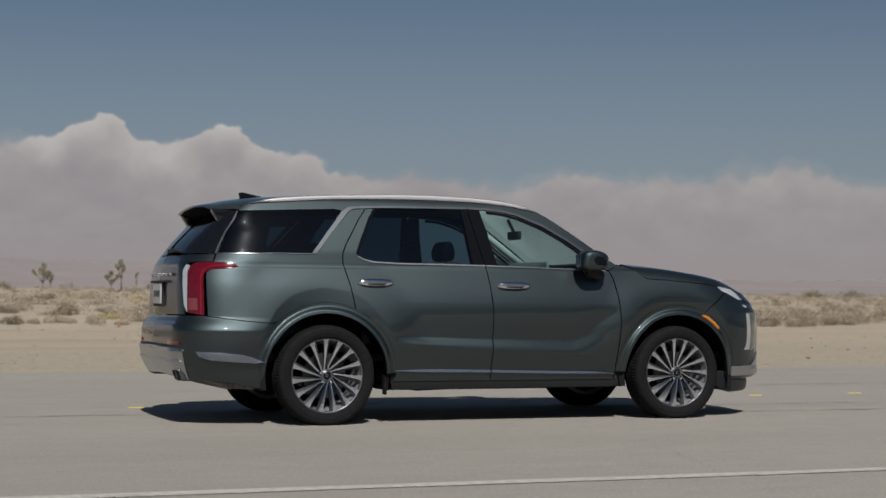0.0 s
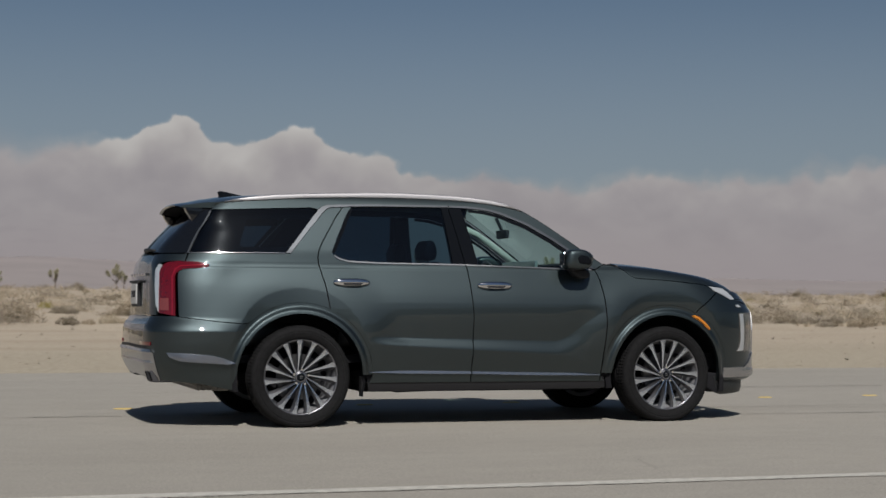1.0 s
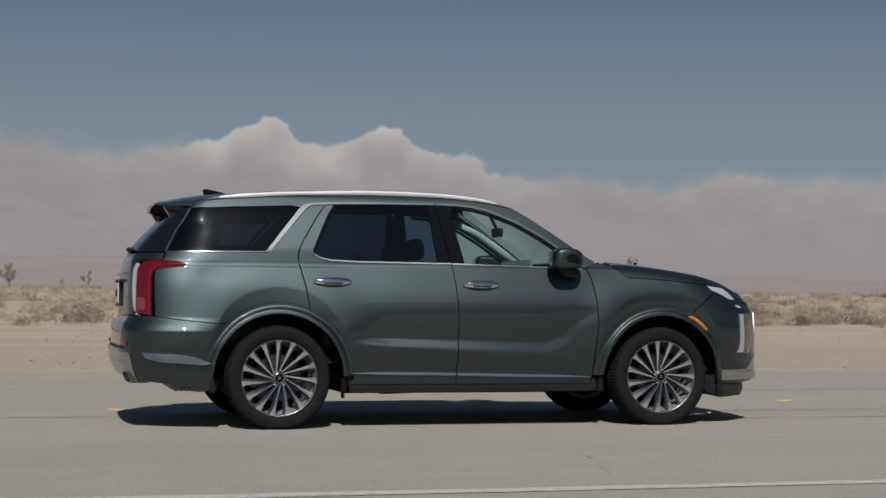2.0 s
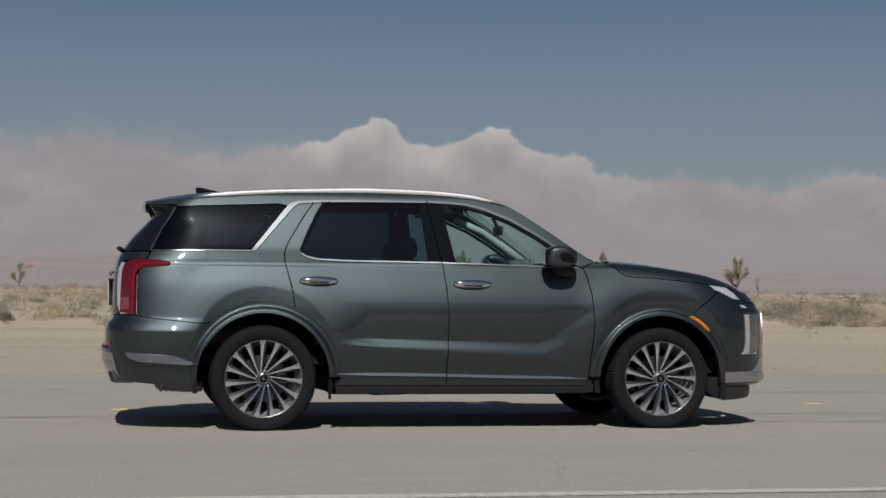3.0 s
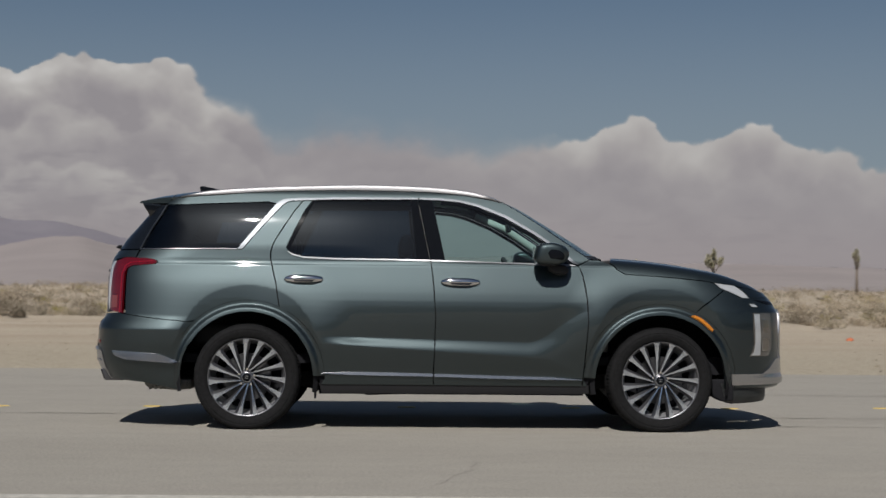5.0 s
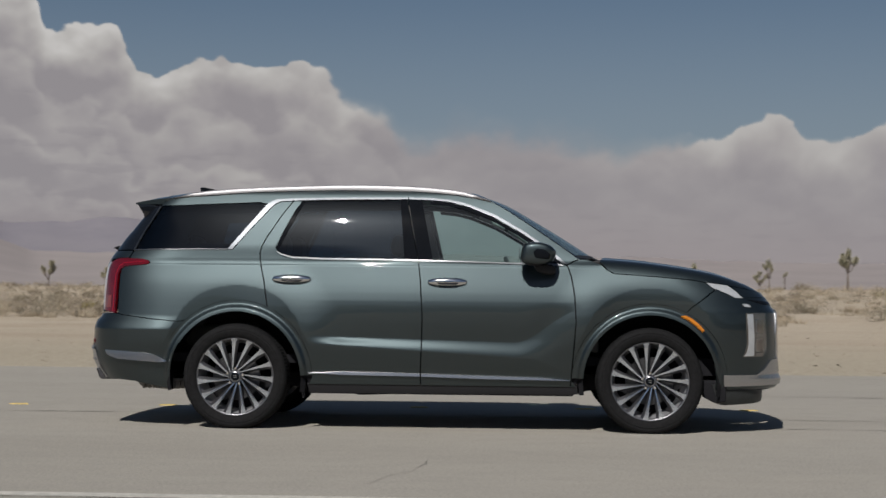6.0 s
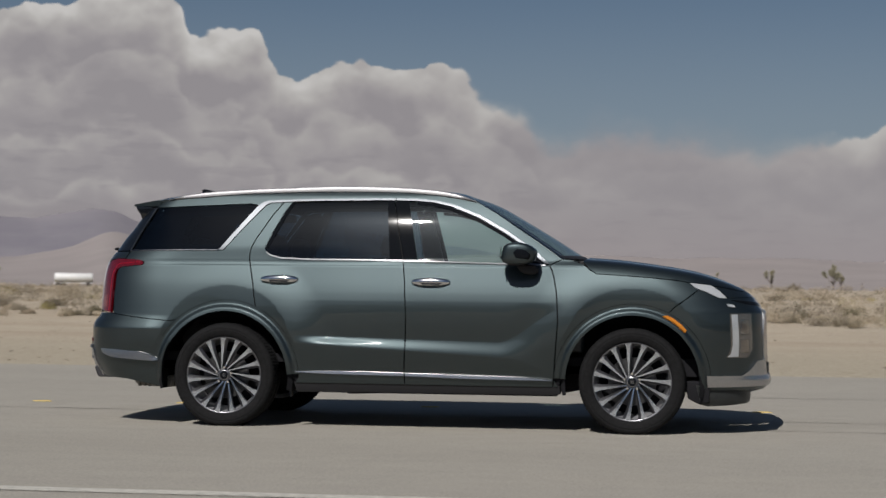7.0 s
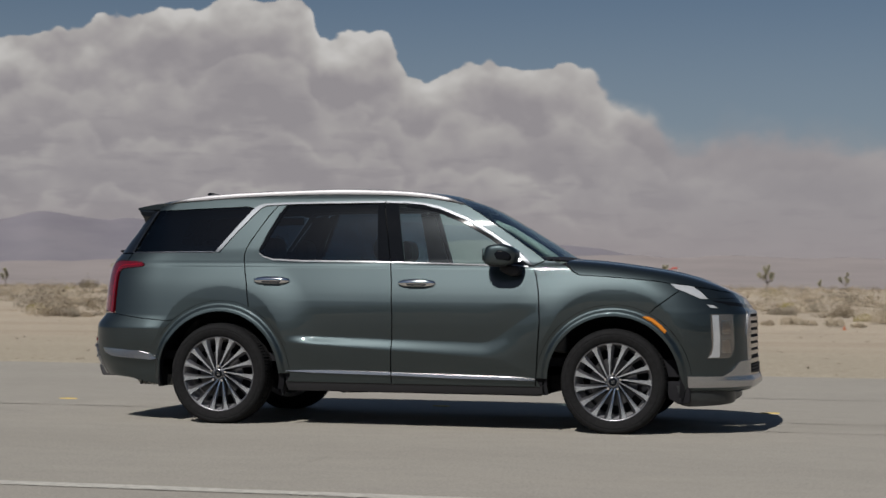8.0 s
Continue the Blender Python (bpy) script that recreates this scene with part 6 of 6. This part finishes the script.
def build_wheel():
    bm = bmesh.new()
    lathe(bm, [(0.268, -0.096), (0.262, -0.085), (0.252, -0.060), (0.244, -0.02), (0.230, 0.095), (0.262, 0.105)])
    wheel = part("wheel", bm, BARREL, car, "twenty-inch alloy wheel", angle=40)
    bm = bmesh.new()
    prof = [(0.262, -0.086), (0.270, -0.100), (0.276, -0.108), (0.290, -0.1175), (0.308, -0.1225), (0.322, -0.1240), (0.324, -0.1215), (0.333, -0.1205), (0.335, -0.1225), (0.345, -0.1195), (0.356, -0.112),
            (0.365, -0.100), (0.370, -0.088), (0.3735, -0.066), (0.3665, -0.064), (0.3665, -0.056), (0.374, -0.054), (0.375, -0.024), (0.367, -0.022), (0.367, -0.012), (0.375, -0.010), (0.375, 0.010), (0.367, 0.012),
            (0.367, 0.022), (0.375, 0.024), (0.374, 0.054), (0.3665, 0.056), (0.3665, 0.064), (0.3735, 0.066), (0.370, 0.088), (0.356, 0.112), (0.308, 0.1225), (0.262, 0.10)]
    rings = lathe(bm, prof, 192)
    for j in (11, 12, 13, 16, 17, 20, 21):
        for k, v in enumerate(rings[j]):
            if k % 2 == 0:
                r = math.hypot(v.co.x, v.co.z)
                f = (r - 0.0055) / r
                v.co.x, v.co.z = v.co.x * f, v.co.z * f
    part("tyre", bm, RUBBER, wheel, "black rubber tyre", angle=35)
    bm = bmesh.new()
    lathe(bm, [(0.258, -0.090), (0.262, -0.099), (0.2705, -0.104), (0.2755, -0.103), (0.276, -0.094)], 96)
    part("rim_edge", bm, ALLOY_GREY, wheel, "machined rim edge", smooth=True)
    # fifteen twisted blades with a bright front; darker alloys paint shade on flank and back
    for k in range(15):
        a = radians(24 * k)
        me = bpy.data.meshes.new("spoke")
        vs, fs, mats = [], [], []
        n = 9
        for i in range(n):
            f = i / (n - 1)
            px = 0.040 * math.cos(a + radians(28)) * (1 - f) + 0.266 * math.cos(a) * f
            pz = 0.040 * math.sin(a + radians(28)) * (1 - f) + 0.266 * math.sin(a) * f
            r, ang = math.hypot(px, pz), math.atan2(pz, px)
            wf = 0.0075 + 0.024 * f ** 1.7 + (0.012 if i == n - 1 else 0)
            wl = 0.006 + 0.016 * f ** 1.1
            y = -0.086 - 0.016 * math.sin(f * math.pi * 0.55)
            ex, ez, tx, tz = math.cos(ang), math.sin(ang), -math.sin(ang), math.cos(ang)

            def put(o, dy):
                vs.append((ex * r + tx * o, y + dy, ez * r + tz * o))
            put(wf / 2, 0.0)
            put(-wf / 2, 0.0)
            put(-wf / 2 - wl, 0.020)
            put(-wf / 2 - wl * 0.8, 0.036)
            put(wf / 2, 0.030)
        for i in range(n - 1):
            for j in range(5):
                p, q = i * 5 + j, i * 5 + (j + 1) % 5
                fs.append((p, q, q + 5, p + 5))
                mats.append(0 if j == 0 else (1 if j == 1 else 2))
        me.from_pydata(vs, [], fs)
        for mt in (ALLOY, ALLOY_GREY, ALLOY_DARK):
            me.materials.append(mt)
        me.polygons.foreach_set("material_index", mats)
        me.update()
        bmx = bmesh.new()
        bmx.from_mesh(me)
        bmesh.ops.recalc_face_normals(bmx, faces=bmx.faces[:])
        bmx.to_mesh(me)
        bmx.free()
        sp = new("spoke", me)
        sp.parent = wheel
        if not k:
            sp["label"] = "machined blade spoke"
    bm = bmesh.new()
    lathe(bm, [(0.001, -0.092), (0.034, -0.092), (0.043, -0.088), (0.052, -0.078), (0.060, -0.05)], 48)
    hub = part("hub", bm, ALLOY_DARK, wheel, "grey hub", angle=40)
    bm = bmesh.new()
    lathe(bm, [(0.001, -0.1005), (0.026, -0.100), (0.030, -0.097), (0.031, -0.092)], 40)
    part("hub_cap", bm, BLACK_GLOSS, hub, "dark centre cap", angle=40)
    bm = bmesh.new()
    lathe(bm, [(0.0285, -0.0985), (0.030, -0.1015), (0.0325, -0.1005), (0.0335, -0.093)], 40)
    box(bm, -0.011, 0.011, -0.1035, -0.1, 0.004, 0.009)
    box(bm, -0.011, 0.011, -0.1035, -0.1, -0.009, -0.004)
    part("cap_ring", bm, SATIN, hub, "bright cap ring", angle=40)
    for k in range(5):
        a = radians(90 + 72 * k)
        bm = bmesh.new()
        bmesh.ops.create_cone(bm, cap_ends=True, segments=6, radius1=0.0125, radius2=0.0095, depth=0.030)
        bmesh.ops.rotate(bm, verts=bm.verts[:], matrix=Matrix.Rotation(radians(90), 3, "X"))
        bmesh.ops.translate(bm, verts=bm.verts[:], vec=(0.056 * math.cos(a), -0.095, 0.056 * math.sin(a)))
        part("lug_nut", bm, CHROME, wheel)
    bm = bmesh.new()
    lathe(bm, [(0.06, -0.030), (0.165, -0.030), (0.168, -0.018), (0.165, -0.006), (0.06, -0.006)], 64)
    part("brake_disc", bm, STEEL, wheel, "steel brake disc", angle=40)
    bm = bmesh.new()
    lathe(bm, [(0.001, 0.085), (0.231, 0.085)], 32)
    part("inner_face", bm, INNER, wheel)
    return wheel


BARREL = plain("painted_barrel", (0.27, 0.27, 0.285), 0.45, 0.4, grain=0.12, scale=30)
# darker copy of the alloy, with the blade flank's shade in its colour
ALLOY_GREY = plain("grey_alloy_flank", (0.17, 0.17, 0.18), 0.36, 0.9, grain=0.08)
WZ = 0.363
wheel = build_wheel()
wheel.matrix_basis = pose(1.45, -0.842, WZ, 0, 0, 0)
for x, side, spin in ((-1.45, -1, 4), (1.45, 1, 31), (-1.45, 1, 13)):
    copy_thing(wheel, pose(x, side * 0.842, WZ, 0, spin, 0) if side < 0 else pose(x, 0.842, WZ, 0, 0, 180) @ pose(0, 0, 0, 0, spin, 0))
# each tyre is pressed flat where it meets the road
for ob in [c for c in car.children_recursive if c.name.split(".")[0] == "tyre"]:
    ob.data = ob.data.copy()
    m_w = ob.parent.matrix_basis @ ob.matrix_basis
    back = m_w.inverted()
    for v in ob.data.vertices:
        p = m_w @ v.co
        if p.z < 0.07:
            out_y = 1 if p.y > 0 else -1
            mid_y = 0.842 * out_y
            p.y += (p.y - mid_y) * 0.07 * (1 - max(p.z, 0.0) / 0.07)
            p.z = max(p.z, 0.0015)
            v.co = back @ p
for side in (-1, 1):
    for xw in (-1.45, 1.45):
        bm = bmesh.new()
        prism(bm, [(-0.05, -0.045), (0.05, -0.045), (0.045, 0.05), (-0.045, 0.05)], -0.045, 0.045, 0.01)
        cal = part("brake_caliper", bm, STEEL, car, "grey brake caliper", angle=40)
        cal.matrix_basis = pose(xw - 0.10, side * 0.832, WZ - 0.11, 0, 40, 0)
        bm = bmesh.new()
        n = 26
        a = [[bm.verts.new((xw + r * math.cos(radians(-12 + 204 * k / n)), side * y, 0.36 + r * math.sin(radians(-12 + 204 * k / n)))) for k in range(n + 1)] for r, y in ((0.465, 0.935), (0.495, 0.90), (0.495, 0.56), (0.10, 0.55))]
        for p, q in zip(a, a[1:]):
            for k in range(n):
                bm.faces.new((p[k], p[k + 1], q[k + 1], q[k]))
        part("wheel_well", bm, INNER, car)

# ---- underside ----
bm = bmesh.new()
prism(bm, [(-2.30, 0.36), (-2.05, 0.31), (-1.95, 0.40), (-0.98, 0.40), (-0.95, 0.245), (0.92, 0.245), (0.96, 0.40), (1.92, 0.40), (1.96, 0.26), (2.00, 0.27), (2.04, 0.36), (2.04, 0.52), (-2.35, 0.52)], -0.80, 0.80)
part("underbody", bm, INNER, car, "black underbody")
bm = bmesh.new()
prism(bm, [(-2.20, 0.300), (-2.17, 0.272), (-1.98, 0.255), (-1.86, 0.262), (-1.86, 0.34), (-2.18, 0.34)], -0.70, 0.70, 0.015)
DUSTY = plain("dusty_steel", (0.20, 0.19, 0.175), 0.6, 0.5, grain=0.25, scale=60)
silencer = part("silencer", bm, DUSTY, car, "ribbed exhaust silencer", angle=40)
for k in range(8):
    bm = bmesh.new()
    box(bm, -2.16 + 0.037 * k, -2.143 + 0.037 * k, -0.72, 0.72, 0.262, 0.31, 0.003)
    part("rib", bm, DUSTY, silencer)
bm = bmesh.new()
prism(bm, [(-0.70, 0.26), (-0.62, 0.222), (-0.30, 0.232), (0.2, 0.235), (0.25, 0.26)], -0.55, 0.35, 0.008)
part("under_tray", bm, BLACK, car)
for x, y in ((-1.45, 0.0), (1.45, 0.0)):
    bm = bmesh.new()
    tube(bm, [(x, -0.80, 0.33), (x, -0.3, 0.36), (x, 0.3, 0.36), (x, 0.80, 0.33)], 0.045, 8)
    part("axle", bm, INNER, car, smooth=True)
for side in (-1, 1):
    bm = bmesh.new()
    prism(bm, [(1.80, 0.37), (1.835, 0.250), (1.90, 0.215), (1.98, 0.225), (1.98, 0.37)], side * 0.885, side * 0.70, 0.008)
    part("splash_guard", bm, INNER, car, "black wheel-arch liner", angle=40)
    bm = bmesh.new()
    box(bm, -0.982, -0.968, side * 0.85 - 0.035, side * 0.85 + 0.035, 0.215, 0.36, 0.003)
    part("mud_flap", bm, BLACK, car)

# ---- cabin ----
PILLAR = plain("grey_pillar_trim", (0.46, 0.47, 0.44), 0.8, scale=120)
bm = bmesh.new()
box(bm, -2.25, 1.1, -0.80, 0.80, 0.40, 0.46)
cabin = part("cabin_floor", bm, DASH, car, "dark cabin floor")
panel("headliner", [(-2.0, -0.96), (0.16, -0.96), (0.16, 0.96), (-2.0, 0.96)], TRIM_LIGHT, car, surf=lambda x, t: roof_surf(x, t) - np.array((0, 0, 0.035)), both=False, conv=False, flange=0.0, step=0.08, edge=0.08, gap=0.0, out=(0, 0, 1))
bm = bmesh.new()
prism(bm, [(1.10, 0.55), (0.74, 0.60), (0.66, 0.80), (0.60, 1.02), (0.66, 1.135), (0.80, 1.165), (1.02, 1.185), (1.10, 1.15)], -0.80, 0.80, 0.02)
part("dashboard", bm, DASH, car, "dark dashboard", angle=40)
bm = bmesh.new()
box(bm, 0.66, 0.685, -0.16, 0.62, 1.13, 1.255, 0.008)
part("display", bm, SCREEN, car, "wide glossy display panel")
bm = bmesh.new()
box(bm, -0.45, 0.66, -0.15, 0.15, 0.46, 0.84, 0.03)
part("console", bm, DASH, car, "dark centre console")
bm = bmesh.new()
n, m_ = 36, 8
rings = [[bm.verts.new(((0.185 + 0.015 * math.cos(2 * math.pi * j / m_)) * 0, 0, 0)) for j in range(m_)] for i in range(n)]
for i, ring in enumerate(rings):
    a = 2 * math.pi * i / n
    for j, v in enumerate(ring):
        r = 0.185 + 0.016 * math.cos(2 * math.pi * j / m_)
        v.co = (0.016 * math.sin(2 * math.pi * j / m_), r * math.cos(a), r * math.sin(a))
for i in range(n):
    for j in range(m_):
        bm.faces.new((rings[i][j], rings[(i + 1) % n][j], rings[(i + 1) % n][(j + 1) % m_], rings[i][(j + 1) % m_]))
for ang in (0, 180, 270):
    c, s = math.cos(radians(ang)), math.sin(radians(ang))
    tube(bm, [(0.03, 0, 0), (0.01, 0.17 * c, 0.17 * s)], 0.022, 6)
box(bm, 0.0, 0.06, -0.07, 0.07, -0.06, 0.06, 0.02)
sw = part("steering_wheel", bm, LEATHER, car, "black steering wheel", angle=50)
sw.matrix_basis = pose(0.50, 0.38, 1.075, 0, -24, 0)


def seat(x, y, scale=1.0, wide=0.50, label="dark leather seat"):
    bm = bmesh.new()
    box(bm, x - 0.02, x + 0.52, y - wide / 2, y + wide / 2, 0.56, 0.74, 0.05, 3)
    s = part("seat_cushion", bm, LEATHER, car, label, angle=50)
    bm = bmesh.new()
    prism(bm, [(x - 0.02, 0.66), (x + 0.13, 0.70), (x + 0.05, 1.00), (x - 0.06, 1.22), (x - 0.16, 1.22), (x - 0.17, 1.0)], y - wide / 2, y + wide / 2, 0.04)
    part("seat_back", bm, LEATHER, s, "", angle=50)
    bm = bmesh.new()
    prism(bm, [(x - 0.08, 1.23), (x - 0.065, 1.30), (x - 0.09, 1.385), (x - 0.15, 1.39), (x - 0.185, 1.31), (x - 0.17, 1.23)], y - 0.14, y + 0.14, 0.03)
    for o in (-0.06, 0.06):
        tube(bm, [(x - 0.12, y + o, 1.18), (x - 0.125, y + o, 1.26)], 0.008, 6)
    part("headrest", bm, LEATHER, s, "", angle=50)


for y in (-0.40, 0.40):
    seat(-0.22, y)
    seat(-1.08, y)
seat(-1.86, -0.32, wide=0.55)
seat(-1.86, 0.32, wide=0.55)
bm = bmesh.new()
prism(bm, [(0.42, 1.505), (0.455, 1.50), (0.45, 1.43), (0.425, 1.435)], -0.12, 0.12, 0.010)
tube(bm, [(0.44, 0, 1.48), (0.40, 0, 1.56), (0.38, 0, 1.60)], 0.014, 6)
part("rear_view_mirror", bm, BLACK, car, "black rear-view mirror", angle=50)
for side in (-1, 1):
    bm = bmesh.new()
    prism(bm, [(-0.30, 1.60), (-0.19, 1.60), (-0.09, 1.18), (-0.10, 0.80), (-0.26, 0.80), (-0.255, 1.18)], side * 0.62, side * 0.665, 0.01)
    for v in bm.verts:
        v.co.y += side * max(0.0, min(0.14, (1.60 - v.co.z) * 0.34))
    part("pillar_lining", bm, DASH, car, "", angle=50)
    bm = bmesh.new()
    tube(bm, [(0.22, side * 0.635, 1.585), (0.45, side * 0.665, 1.49), (0.66, side * 0.705, 1.355), (0.88, side * 0.735, 1.20)], [0.026, 0.028, 0.032, 0.036], 8)
    part("pillar_lining", bm, PILLAR, car, "", smooth=True)
    bm = bmesh.new()
    prism(bm, [(-1.00, 1.19), (0.62, 1.175), (0.64, 1.12), (0.64, 0.6), (-1.0, 0.6)], side * 0.775, side * 0.805, 0.01)
    part("door_lining", bm, DASH, car, "", angle=50)

# linings round the third row, cabin shade painted near-black, leave only a small window to look through
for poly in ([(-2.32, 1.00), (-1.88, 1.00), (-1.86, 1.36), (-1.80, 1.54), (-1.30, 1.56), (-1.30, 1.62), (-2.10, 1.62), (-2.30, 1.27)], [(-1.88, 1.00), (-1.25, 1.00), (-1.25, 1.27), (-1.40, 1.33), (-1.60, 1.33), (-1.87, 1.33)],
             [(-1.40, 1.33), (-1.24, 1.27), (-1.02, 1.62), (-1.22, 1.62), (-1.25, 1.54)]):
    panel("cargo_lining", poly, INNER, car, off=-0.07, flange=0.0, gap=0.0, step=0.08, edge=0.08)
for ob in car.children_recursive:
    if ob.type == "MESH" and ob.data.materials[0] == GLASS_LENS:
        ob.visible_shadow = False
